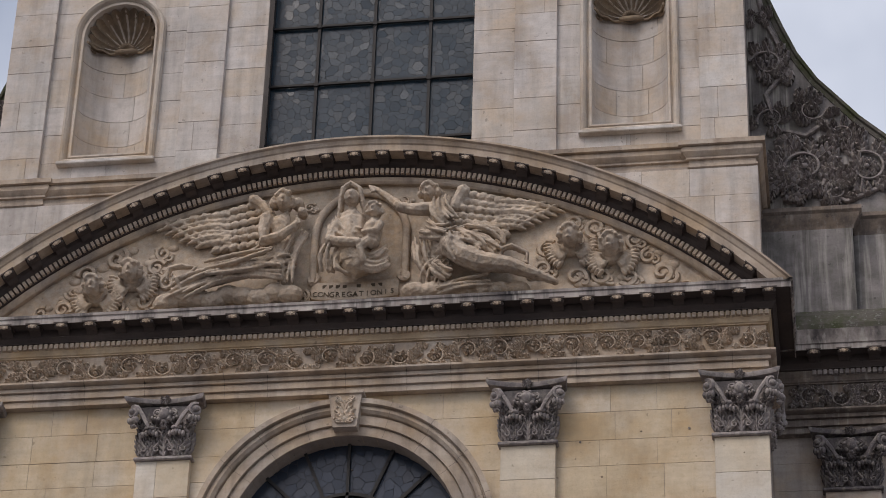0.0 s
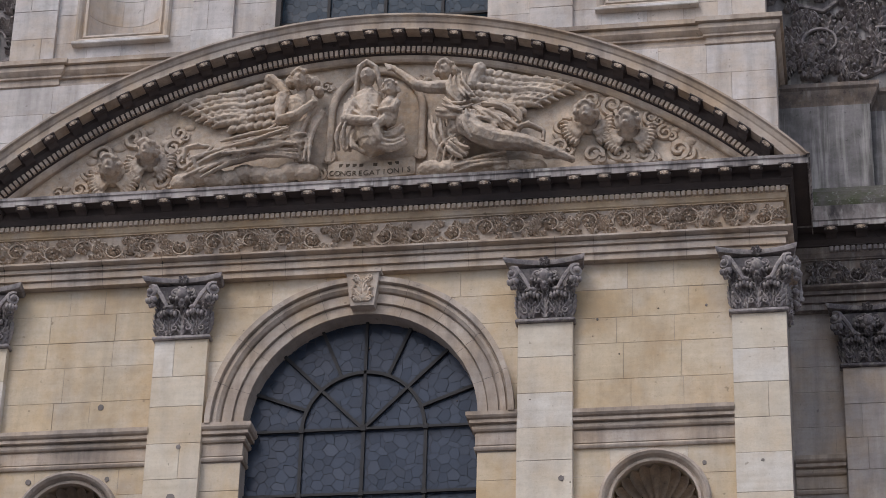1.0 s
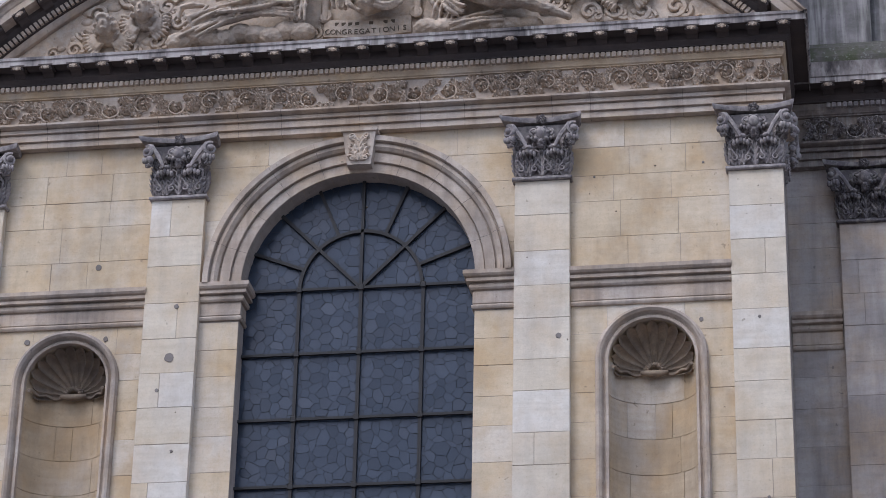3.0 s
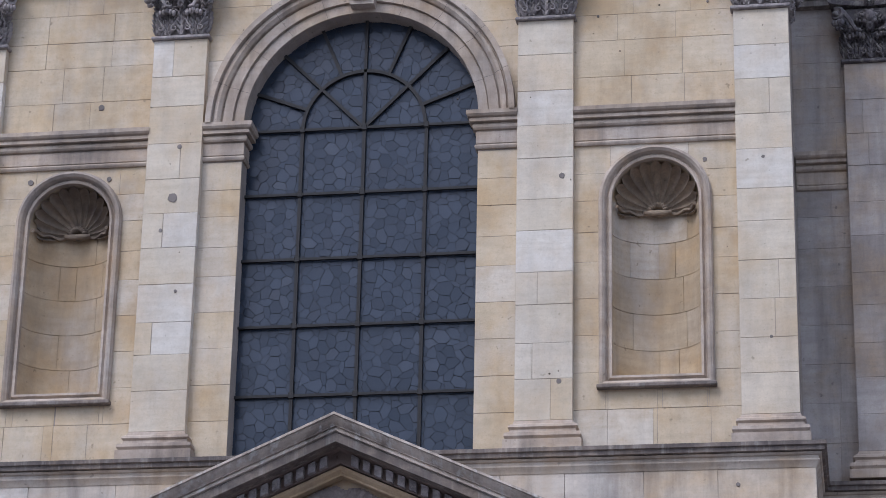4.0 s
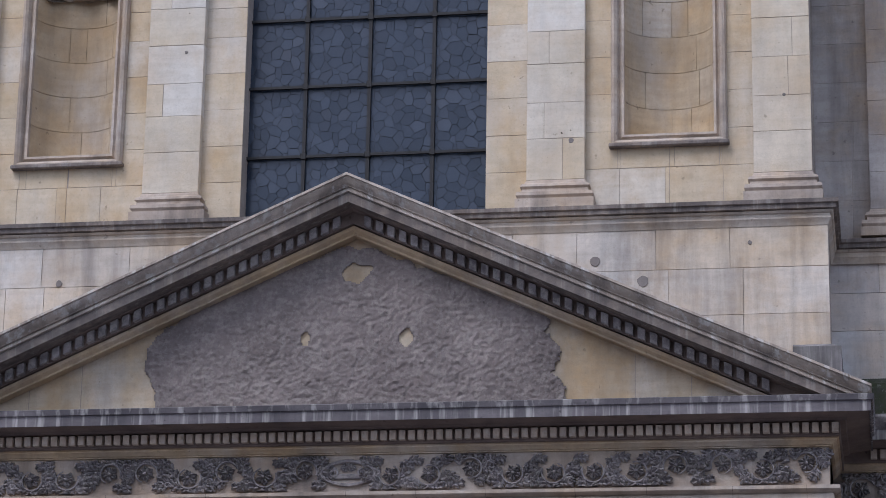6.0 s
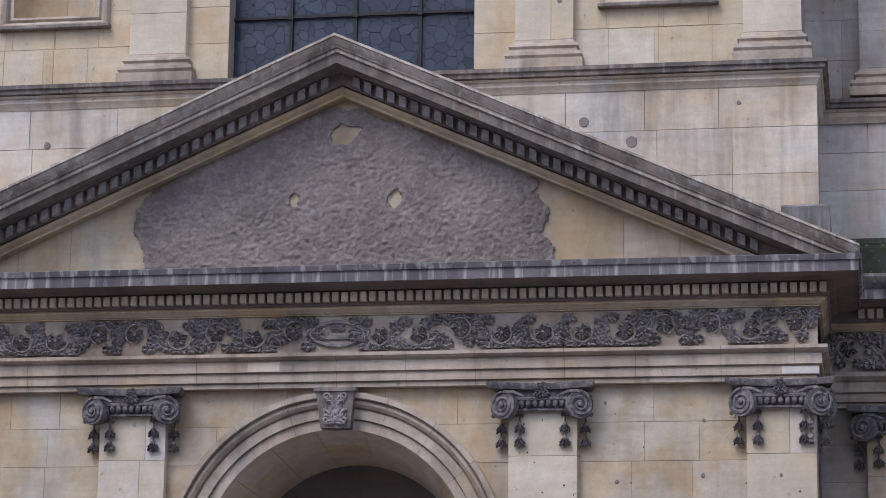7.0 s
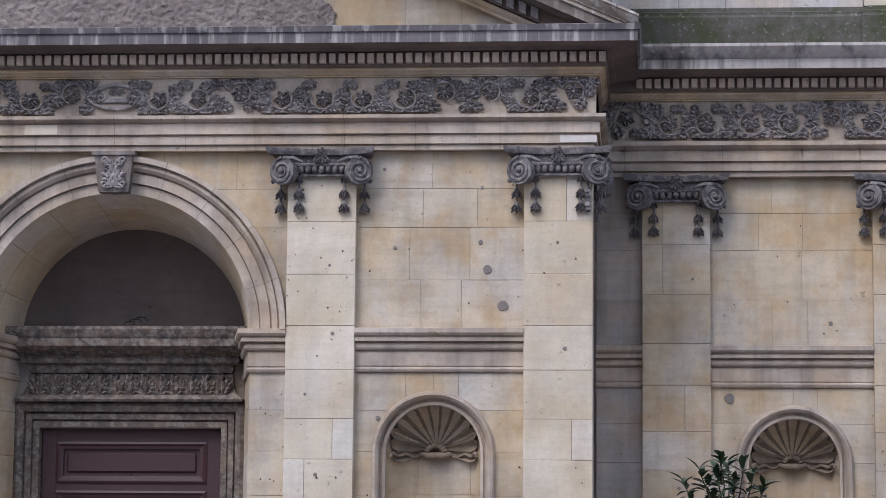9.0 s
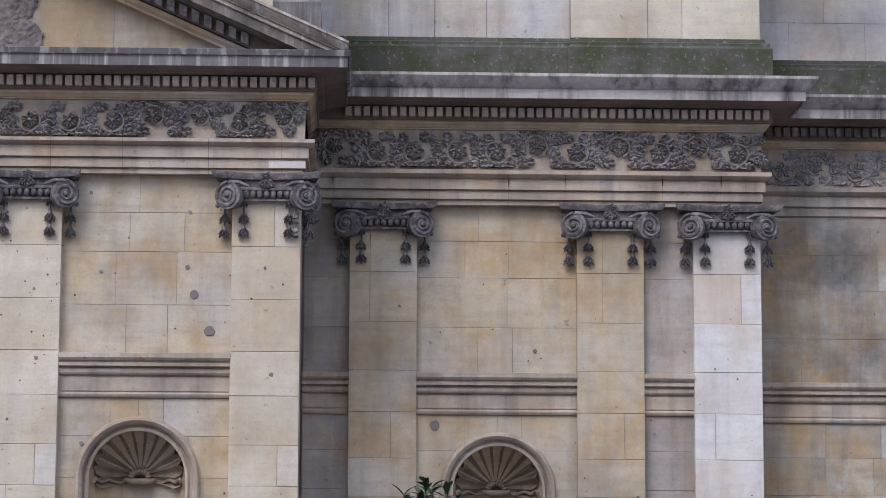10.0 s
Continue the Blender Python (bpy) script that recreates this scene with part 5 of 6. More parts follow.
folds(bm, (-1.16, yb - 0.22, 21.82), (-2.22, yb - 0.22, 21.62), 4, 0.26, 0.026, -0.05)
folds(bm, (-1.03, yb - 0.18, 21.55), (-2.58, yb - 0.12, 21.35), 5, 0.26, 0.028, 0.16)
folds(bm, (-1.97, yb - 0.2, 21.54), (-2.86, yb - 0.08, 21.34), 4, 0.20, 0.026, 0.05)
folds(bm, (-1.34, yb - 0.12, 22.04), (-2.05, yb - 0.10, 21.73), 3, 0.22, 0.030, -0.14)
folds(bm, (-0.76, yb - 0.12, 22.33), (-1.01, yb - 0.08, 21.45), 5, 0.22, 0.026, 0.06)
folds(bm, (-0.91, yb - 0.12, 21.83), (-1.28, yb - 0.14, 21.63), 4, 0.14, 0.022, 0.08)
tube(bm, [(-2.87, yb - 0.10, 21.59), (-2.81, yb - 0.15, 21.74), (-2.63, yb - 0.16, 21.76), (-2.43, yb - 0.10, 21.78), (-2.51, yb - 0.14, 21.62), (-2.70, yb - 0.15, 21.55), (-2.61, yb - 0.10, 21.34)], [0.03, 0.04, 0.045, 0.03, 0.04, 0.04, 0.03], 7)
wing(bm, (-1.45, yb - 0, 22.60), (-3.16, yb - 0, 22.43), 0.72, 0.40, -1)
for k in range(9):
    ball(bm, (-0.95 - 0.24 * k, yb - 0.02, 21.30 + 0.05 * math.sin(2.1 * k)), (0.22, 0.10, 0.15), 2)
folds(bm, (-1.24, yb - 0.09, 22.15), (-0.91, yb - 0.09, 21.73), 3, 0.2, 0.032, 0.05)
relief("reclining_figure", bm, "carved stone relief of a reclining winged figure in drapery", 0.012)

bm = bmnew()
head(bm, 1.21, 22.85, yb - 0.12, 0.15, 16, 5, -0.6)
for x, z, q in ((1.34, 22.91, 0.09), (1.41, 22.77, 0.09)):
    ball(bm, (x, yb - 0.05, z), (q, 0.09, q), 2)
limb(bm, [(1.29, yb - 0.08, 22.69), (1.38, yb - 0.11, 22.50), (1.40, yb - 0.10, 22.21), (1.42, yb - 0.08, 21.89)], [0.075, 0.18, 0.15, 0.17], 0.5)
limb(bm, [(1.25, yb - 0.16, 22.55), (0.96, yb - 0.18, 22.54), (0.76, yb - 0.17, 22.61), (0.57, yb - 0.15, 22.80), (0.38, yb - 0.12, 23.00)], [0.105, 0.085, 0.08, 0.062, 0.045])
for k in range(4):
    limb(bm, [(0.38, yb - 0.12, 23.00), (0.26 + 0.015 * k, yb - 0.14, 23.06 - 0.04 * k)], [0.03, 0.02])
limb(bm, [(1.59, yb - 0.05, 22.67), (1.64, yb - 0.04, 22.83), (1.72, yb - 0.05, 22.96)], [0.08, 0.09, 0.11])
folds(bm, (1.41, yb - 0.22, 22.68), (1.54, yb - 0.22, 22.26), 6, 0.24, 0.022, 0.06)
folds(bm, (1.09, yb - 0.16, 22.13), (1.68, yb - 0.18, 22.09), 4, 0.14, 0.026, 0.05)
folds(bm, (1.65, yb - 0.10, 22.12), (2.29, yb - 0.06, 22.22), 3, 0.16, 0.03, -0.08)
limb(bm, [(1.55, yb - 0.14, 21.90), (1.78, yb - 0.18, 21.66), (2.04, yb - 0.2, 21.52), (2.48, yb - 0.18, 21.46), (2.91, yb - 0.12, 21.32), (3.17, yb - 0.07, 21.23)], [0.18, 0.17, 0.155, 0.12, 0.08, 0.05], 0.8)
folds(bm, (1.62, yb - 0.24, 22.01), (1.75, yb - 0.24, 21.55), 4, 0.16, 0.026, 0.04)
folds(bm, (1.71, yb - 0.19, 22.05), (2.26, yb - 0.15, 21.67), 6, 0.36, 0.032, -0.07)
folds(bm, (1.06, yb - 0.03, 22.16), (1.37, yb - 0.03, 21.49), 5, 0.24, 0.032, 0.07)
folds(bm, (1.32, yb - 0.14, 21.59), (1.57, yb - 0.12, 21.38), 4, 0.18, 0.03, 0.02)
folds(bm, (1.36, yb - 0.08, 21.19), (2.18, yb - 0.10, 21.29), 4, 0.16, 0.028, -0.03)
ring = Vector((2.12, yb - 0.05, 22.04))
tube(bm, [tuple(ring + Vector((0.23 * math.cos(a), 0, 0.19 * math.sin(a)))) for a in [-2.6 + 5.0 * k / 14 for k in range(15)]], 0.055, 7)
tube(bm, [tuple(ring + Vector((0.13 * math.cos(a), 0.02, 0.10 * math.sin(a)))) for a in [-2.6 + 5.0 * k / 14 for k in range(15)]], 0.035, 7)
tube(bm, [(2.30, yb - 0.15, 21.57), (2.39, yb - 0.18, 21.75), (2.52, yb - 0.18, 21.78), (2.73, yb - 0.10, 21.73), (2.73, yb - 0.10, 21.55), (2.59, yb - 0.12, 21.52)], [0.03, 0.04, 0.045, 0.04, 0.04, 0.03], 7)
wing(bm, (1.69, yb - 0, 22.60), (3.26, yb - 0, 22.40), 0.66, 0.34, 1)
for k in range(7):
    ball(bm, (1.0 + 0.26 * k, yb - 0.02, 21.24 - 0.012 * k), (0.22, 0.10, 0.14), 2)
folds(bm, (1.60, yb - 0.21, 22.06), (2.00, yb - 0.23, 21.61), 5, 0.34, 0.032, -0.05)
folds(bm, (1.77, yb - 0.23, 21.91), (2.33, yb - 0.17, 21.61), 4, 0.24, 0.032, -0.06)
folds(bm, (1.21, yb - 0.22, 22.25), (1.55, yb - 0.24, 22.10), 4, 0.12, 0.02, 0.04)
folds(bm, (1.43, yb - 0.21, 22.64), (1.60, yb - 0.19, 22.24), 4, 0.24, 0.032, 0.06)
folds(bm, (1.16, yb - 0.09, 22.00), (1.32, yb - 0.05, 21.47), 3, 0.2, 0.032, 0.06)
folds(bm, (1.47, yb - 0.09, 21.68), (1.22, yb - 0.03, 21.20), 5, 0.3, 0.02, 0.05)
relief("reclining_figure", bm, "carved stone relief of a reaching winged figure, one leg stretched", 0.012)

bm = bmnew()
head(bm, 0.01, 22.78, yb - 0.2, 0.135, 0, 8, 0.1)
tube(bm, [(-0.20, yb - 0.1, 22.48), (-0.17, yb - 0.16, 22.75), (-0.13, yb - 0.2, 22.96), (-0.01, yb - 0.2, 23.05), (0.13, yb - 0.2, 22.95), (0.18, yb - 0.16, 22.70), (0.23, yb - 0.1, 22.47)], 0.045, 7)
limb(bm, [(0.01, yb - 0.13, 22.64), (0.02, yb - 0.14, 22.40), (0.05, yb - 0.13, 22.07), (0.08, yb - 0.10, 21.69)], [0.075, 0.24, 0.25, 0.26], 0.6)
limb(bm, [(-0.20, yb - 0.18, 22.31), (-0.28, yb - 0.22, 22.01), (-0.10, yb - 0.28, 21.93), (0.19, yb - 0.3, 21.89)], [0.11, 0.10, 0.075, 0.06])
folds(bm, (-0.21, yb - 0.2, 21.97), (-0.30, yb - 0.16, 21.55), 4, 0.24, 0.028, 0.03)
folds(bm, (-0.18, yb - 0.18, 22.47), (0.14, yb - 0.24, 22.07), 4, 0.24, 0.026, 0.05)
folds(bm, (0.19, yb - 0.11, 22.49), (0.07, yb - 0.15, 22.07), 3, 0.14, 0.032, 0.02)
folds(bm, (-0.10, yb - 0.16, 21.78), (0.07, yb - 0.14, 21.55), 3, 0.2, 0.03, 0.04)
folds(bm, (0.15, yb - 0.2, 21.76), (0.59, yb - 0.12, 21.82), 5, 0.24, 0.028, 0.12)
limb(bm, [(0.16, yb - 0.2, 21.58), (0.12, yb - 0.22, 21.76)], [0.06, 0.08])
head(bm, 0.39, 22.50, yb - 0.22, 0.12, 14, 9, -0.3)
limb(bm, [(0.37, yb - 0.16, 22.40), (0.38, yb - 0.2, 22.21), (0.35, yb - 0.2, 21.99)], [0.08, 0.15, 0.14])
limb(bm, [(0.50, yb - 0.24, 22.25), (0.46, yb - 0.3, 22.07), (0.25, yb - 0.3, 22.06)], [0.065, 0.055, 0.045])
limb(bm, [(0.30, yb - 0.26, 21.93), (0.20, yb - 0.28, 21.80), (0.26, yb - 0.24, 21.61)], [0.08, 0.06, 0.045])
folds(bm, (-0.22, yb - 0.17, 22.41), (0.03, yb - 0.23, 22.01), 4, 0.26, 0.032, 0.05)
folds(bm, (-0.24, yb - 0.19, 21.93), (-0.28, yb - 0.13, 21.55), 4, 0.26, 0.032, 0.02)
folds(bm, (0.10, yb - 0.17, 21.72), (0.61, yb - 0.09, 21.79), 4, 0.24, 0.032, 0.11)
relief("seated_figure", bm, "carved stone relief of a veiled seated figure with a child", 0.012)

bm = bmnew()
pts = [(0.09 - 0.72, YR - 0.05, 21.55), (0.09 - 0.72, YR - 0.05, 22.4)] + [(0.09 + 0.72 * math.cos(math.pi - math.pi * k / 16), YR - 0.05, 22.4 + 0.76 * math.sin(math.pi * k / 16)) for k in range(1, 16)] + [(0.09 + 0.72, YR - 0.05, 22.4), (0.09 + 0.72, YR - 0.05, 21.55)]
tube(bm, pts, 0.065, 8)
for s in (-1, 1):
    spiral(bm, (0.09 + s * 0.72, YR - 0.02, 21.62), 0.11, 0.03, 1.3, 90, s, 0.045, 0.06, 14)
tagged(part("arched_frame", bm, RELIEF, smooth=60), "plain round-arched stone frame in the relief", "frame")

bm = bmnew()
rings = []
for k in range(21):
    t = k / 20
    x = -0.64 + 1.36 * t
    z = 21.18 + 0.10 * (2 * t - 1) ** 2
    y = YR - 0.17 + 0.12 * (2 * t - 1) ** 2
    rings.append([(x, y, z), (x, y - 0.02, z + 0.15), (x, y, z + 0.30), (x, YR + 0.02, z + 0.30), (x, YR + 0.02, z)])
grid_faces(bm, rings, True, False)
banner = tagged(part("banner", bm, RELIEF, smooth=40), "curled stone banner with an incised inscription", "banner")
for k, ch in enumerate("CONGREGATIONIS"):
    t = 0.05 + 0.068 * k
    cu = bpy.data.curves.new("letter", "FONT")
    cu.body, cu.size, cu.extrude, cu.align_x = ch, 0.125, 0.004, "CENTER"
    cu.materials.append(LETTER)
    ob = new("letter", cu)
    ob.parent = banner
    x = -0.64 + 1.36 * t
    ob.matrix_basis = Matrix.Translation((x, YR - 0.19 + 0.12 * (2 * t - 1) ** 2, 21.18 + 0.10 * (2 * t - 1) ** 2 + 0.035)) @ Matrix.Rotation(radians(90), 4, "X")
for k in range(9):
    if k in (4, 6):
        continue
    bm = bmnew()
    t = 0.16 + 0.08 * k
    x, z, y = -0.64 + 1.36 * t, 21.37 + 0.10 * (2 * t - 1) ** 2, YR - 0.185 + 0.12 * (2 * t - 1) ** 2
    box(bm, x - 0.032, x + 0.032, y, y + 0.02, z, z + 0.055)
    part("worn_letter", bm, LETTER, banner)

for x, z, sd, tn in ((-4.05, 21.56, 11, 0.3), (-3.48, 21.80, 12, 0.2), (3.38, 22.02, 13, -0.2), (4.0, 21.84, 14, -0.6)):
    bm = bmnew()
    head(bm, x, z, YR - 0.15, 0.165, 14, sd, tn)
    ball(bm, (x, YR - 0.02, z), (0.22, 0.1, 0.22), 2)
    for sg in (-1, 1):
        for k in range(18):
            a = radians(-75 + 11 * (k % 9)) if k < 9 else radians(-70 + 12 * (k % 9))
            w = 0.15 if k < 9 else 0.27
            c = (x + sg * (0.08 + w * math.cos(a)), YR - 0.07 + 0.02 * (k // 9), z - 0.10 + w * 1.1 * math.sin(a))
            bmesh.ops.create_icosphere(bm, subdivisions=2, radius=1.0, matrix=Matrix.LocRotScale(c, Euler((0, -(a * 0.7 if sg > 0 else math.pi - a * 0.7), 0)), (0.085, 0.04, 0.024)))
    relief("cherub_head", bm, "carved stone winged child's head among clouds", 0.014)

bm = bmnew()
r = random.Random(21)
for x, z, q in ((-4.95, 21.28, 0.13), (-4.6, 21.33, 0.15), (-4.25, 21.95, 0.16), (-3.8, 22.2, 0.2), (-3.15, 22.0, 0.16), (-3.3, 21.4, 0.18), (-3.7, 21.3, 0.14), (-2.95, 21.72, 0.15), (-4.45, 21.62, 0.14), (-3.05, 22.25, 0.14), (-5.2, 21.15, 0.08),
                (3.0, 21.95, 0.17), (2.95, 21.62, 0.16), (3.45, 21.45, 0.17), (3.75, 22.3, 0.18), (4.35, 22.05, 0.15), (4.25, 21.4, 0.16), (4.75, 21.45, 0.19), (3.85, 21.45, 0.15), (4.55, 21.75, 0.14), (3.4, 22.42, 0.15), (5.12, 21.2, 0.1), (0.95, 21.4, 0.12), (0.75, 23.0, 0.1), (-0.78, 21.35, 0.12), (-0.75, 22.95, 0.1), (1.05, 23.15, 0.09)):
    spiral(bm, (x, YR, z), q, q * 0.22, 1.3, r.uniform(0, 360), r.choice((-1, 1)), q * 0.30, 0.03, 20, 6)
    spiral(bm, (x + q * 0.7, YR, z - q * 0.5), q * 0.6, q * 0.14, 1.2, r.uniform(0, 360), r.choice((-1, 1)), q * 0.26, 0.02, 14, 6)
    for k in range(4):
        ball(bm, (x + r.uniform(-1.3, 1.3) * q, YR + 0.01, z + r.uniform(-1, 0.8) * q), (q * 0.65, 0.05, q * 0.45), 2)
tagged(part("carved_clouds", bm, RELIEF, smooth=60), "carved curling clouds filling the relief", "relief", kind="stuff")
bm = bmnew()
box(bm, -5.3, 5.3, YR - 0.14, YR + 0.05, 20.98, 21.12, 0.03)
tagged(part("relief_ledge", bm, RELIEF), "low stone ledge the relief rests on", "ledge", kind="structure")

# ---- scrolled wings of the crown ----
CURVE = [(6.2, 29.0), (6.34, 28.4), (6.50, 27.82), (6.71, 27.22), (6.92, 26.68), (7.23, 26.14), (7.53, 25.78), (7.88, 25.35), (8.29, 24.95), (8.9, 24.5), (9.6, 24.2), (10.4, 24.1)]
for s in (-1, 1):
    bm = bmnew()
    poly = [(s * x, z) for x, z in CURVE] + [(s * 10.4, 23.5), (s * 6.0, 23.5), (s * 6.0, 29.0)]
    slab(bm, poly if s > 0 else poly[::-1], YE + 0.05, YE + 0.45)
    vol = tagged(part("scrolled_wing", bm, SOOTED), "blackened concave stone wing carved with leafy scrolls", "buttress", kind="structure")
    bm = bmnew()
    pts = [(s * x, z) for x, z in CURVE]
    if s > 0:
        frame_run(bm, pts, [(-0.02, -0.45), (-0.02, 0.06), (0.03, 0.06), (0.05, 0.02), (0.12, 0.02), (0.12, -0.1)], YE + 0.05)
    else:
        frame_run(bm, pts[::-1], [(-0.02, -0.45), (-0.02, 0.06), (0.03, 0.06), (0.05, 0.02), (0.12, 0.02), (0.12, -0.1)], YE + 0.05)
    part("coping", bm, MOSSY, vol)
    for cx, cz, q in ((6.42, 26.5, 0.30), (6.96, 24.42, 0.42), (7.12, 25.55, 0.24), (7.95, 24.35, 0.36), (6.45, 25.4, 0.24), (6.35, 27.45, 0.16), (7.6, 25.0, 0.22), (6.42, 24.2, 0.22), (8.7, 24.0, 0.3), (7.45, 23.95, 0.24)):
        bm = bmnew()
        r = random.Random(int(cx * 100 + cz))
        pts = spiral(bm, (s * cx, YE + 0.05, cz), q, q * 0.45, 0.9, r.uniform(0, 360), r.choice((-1, 1)) * s, q * 0.09, 0.08, 20, 6)
        rosette(bm, (s * cx, YE + 0.03, cz), q * 0.5, 7, 0.10)
        for k in range(0, 20, 2):
            p = pts[k]
            a = math.degrees(math.atan2(p[2] - cz, p[0] - s * cx)) + r.uniform(-50, 50)
            leaf(bm, (p[0], YE + 0.045, p[2]), a, q * r.uniform(0.7, 1.05), q * 0.5, 0.14, 0.9, 3, r.uniform(-80, 80))
        part("leafy_scroll", bm, CARVED, vol, smooth=60)
    # winding stems and loose leaves between the scrolls
    bm = bmnew()
    way = [(6.3, 28.2), (6.38, 27.5), (6.62, 26.9), (6.70, 26.3), (6.38, 25.9), (6.55, 25.2), (7.0, 25.05), (7.35, 25.3), (7.5, 24.75), (7.2, 24.0), (7.6, 23.75), (8.3, 24.05), (8.6, 24.35), (9.2, 23.9)]
    pts = []
    for (ax, az), (bx, bz) in zip(way, way[1:]):
        for k in range(4):
            t = k / 4
            pts.append((s * (ax + (bx - ax) * t), YE + 0.02, az + (bz - az) * t))
    tube(bm, pts, 0.045, 6)
    part("stem", bm, CARVED, vol, smooth=60)
    r = random.Random(31)
    for k in range(20):
        x = r.uniform(6.2, 9.4)
        top = next(z0 + (z1 - z0) * (x - x0) / (x1 - x0) for (x0, z0), (x1, z1) in zip(CURVE, CURVE[1:]) if x0 <= x <= x1)
        z = r.uniform(23.75, top - 0.35)
        bm = bmnew()
        a = r.uniform(0, 360)
        for j in range(3):
            leaf(bm, (s * x, YE + 0.045, z), a + (j - 1) * 38, r.uniform(0.28, 0.42), 0.17, 0.14, 0.8)
        part("leaf", bm, CARVED, vol, smooth=60)

# ---- keystones ----


def keystone(name, z0, z1, w0, w1, y, label, material):
    bm = bmnew()
    rings = [[(-w, y - o, z), (w, y - o, z), (w, y + 0.1, z), (-w, y + 0.1, z)] for w, z, o in ((w0, z0, 0.20), (w1, z1 - 0.06, 0.24), (w1 + 0.03, z1 - 0.05, 0.27), (w1 + 0.03, z1, 0.27))]
    grid_faces(bm, rings, True, False)
    ob = tagged(part(name, bm, material), label, "keystone", kind="structure")
    bm = bmnew()
    h = z1 - z0
    zc = z0 + h * 0.12
    for a, l in ((90, 0.62), (65, 0.5), (115, 0.5), (40, 0.34), (140, 0.34)):
        leaf(bm, (0, y - 0.215, zc), a, h * l, w0 * 0.75, 0.05, 0.8)
    for s in (-1, 1):
        spiral(bm, (s * w0 * 0.55, y - 0.20, z0 + h * 0.18), w0 * 0.3, w0 * 0.08, 1.3, 90, s, 0.018, 0.04, 14)
        spiral(bm, (s * w0 * 0.6, y - 0.22, z0 + h * 0.78), w0 * 0.3, w0 * 0.08, 1.3, -90, -s, 0.018, 0.04, 14)
        leaf(bm, (0, y - 0.23, z0 + h * 0.6), 90 - s * 50, h * 0.32, w0 * 0.5, 0.04, 0.8)
    part("carving", bm, CARVED if material is MOULDING_DARK else CARVED_LIGHT, ob, smooth=60)


keystone("keystone_1", 7.08, 7.62, 0.20, 0.26, W1, "carved sooty keystone of the door arch", MOULDING_DARK)
keystone("keystone_2", 19.02, 19.60, 0.18, 0.25, W2, "carved keystone of the window arch with leaves", MOULDING)

# ---- doorway ----
YD = 1.25
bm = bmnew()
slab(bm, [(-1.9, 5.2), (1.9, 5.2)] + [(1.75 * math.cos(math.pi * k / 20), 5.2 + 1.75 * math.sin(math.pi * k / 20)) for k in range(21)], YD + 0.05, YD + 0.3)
tagged(part("lunette", bm, DARKWALL), "dark brown lunette above the door", "lunette", kind="structure")
bm = bmnew()
for x0, x1 in ((-1.9, -1.3), (1.3, 1.9)):
    box(bm, x0, x1, YD + 0.02, YD + 0.4, 0, 5.2)
box(bm, -1.3, 1.3, YD + 0.02, YD + 0.4, 4.05, 5.2)
# the door recess's dimness is toned into this ashlar
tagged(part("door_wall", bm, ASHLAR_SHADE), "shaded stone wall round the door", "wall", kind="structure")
bm = bmnew()
frame_run(bm, [(1.26, 0.0), (1.26, 4.06), (-1.26, 4.06), (-1.26, 0.0)], [(0.0, -0.3), (0.0, 0.03), (0.08, 0.03), (0.085, 0.0), (0.10, 0.0), (0.105, 0.06), (0.18, 0.07), (0.185, 0.03), (0.20, 0.03), (0.21, 0.11), (0.28, 0.14), (0.33, 0.11), (0.33, -0.1)], YD)
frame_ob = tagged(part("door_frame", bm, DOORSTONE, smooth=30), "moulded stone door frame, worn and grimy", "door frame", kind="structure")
# carved frieze and cornice above the frame
bm = bmnew()
run(bm, [(-1.34, YD + 0.1), (-1.34, YD), (1.34, YD), (1.34, YD + 0.1)], [(-0.1, 4.40), (0.22, 4.40), (0.24, 4.43), (0.21, 4.46), (0.14, 4.51), (0.09, 4.62), (0.08, 4.78), (-0.1, 4.80)])
part("frieze", bm, DOORSTONE, frame_ob)
for k in range(13):
    bm = bmnew()
    x = -1.26 + 2.52 * k / 12
    for a, l in ((90, 0.36), (64, 0.30), (116, 0.30)):
        leaf(bm, (x, YD - 0.13, 4.44), a, l, 0.12, 0.06, 0.6, 4)
    part("acanthus", bm, DOORSTONE, frame_ob, smooth=60)
bm = bmnew()
run(bm, [(-1.30, YD + 0.15), (-1.30, YD), (1.30, YD), (1.30, YD + 0.15)], [(-0.15, 4.80), (0.10, 4.80), (0.13, 4.86), (0.12, 4.90), (0.20, 4.93), (0.22, 4.98), (0.20, 5.02), (0.30, 5.05), (0.42, 5.12), (0.46, 5.14), (0.46, 5.24), (0.49, 5.27), (0.52, 5.36), (0.50, 5.40), (-0.15, 5.44)])
cornice_d = tagged(part("door_cornice", bm, DOORSTONE, smooth=30), "crumbling blackened stone cornice above the door", "cornice", kind="structure")
dm = cornice_d.modifiers.new("worn", "DISPLACE")
tx = bpy.data.textures.new("worn", "CLOUDS")
tx.noise_scale = 0.12
dm.texture, dm.strength, dm.texture_coords = tx, 0.02, "GLOBAL"
bm = bmnew()
rr = random.Random(3)
for k in range(3):
    x = 0.02 + 0.08 * k
    tube(bm, [(x + 0.10 * math.cos(6.28 * q / 8) * rr.uniform(0.5, 1), YD - 0.35 + 0.03 * math.sin(q), 5.44 + 0.05 * abs(math.sin(6.28 * q / 8)) + 0.03 * k) for q in range(9)], 0.008, 5)
tagged(part("wire_coil", bm, IRON), "tangle of dark wire lying on the door cornice", "wire")

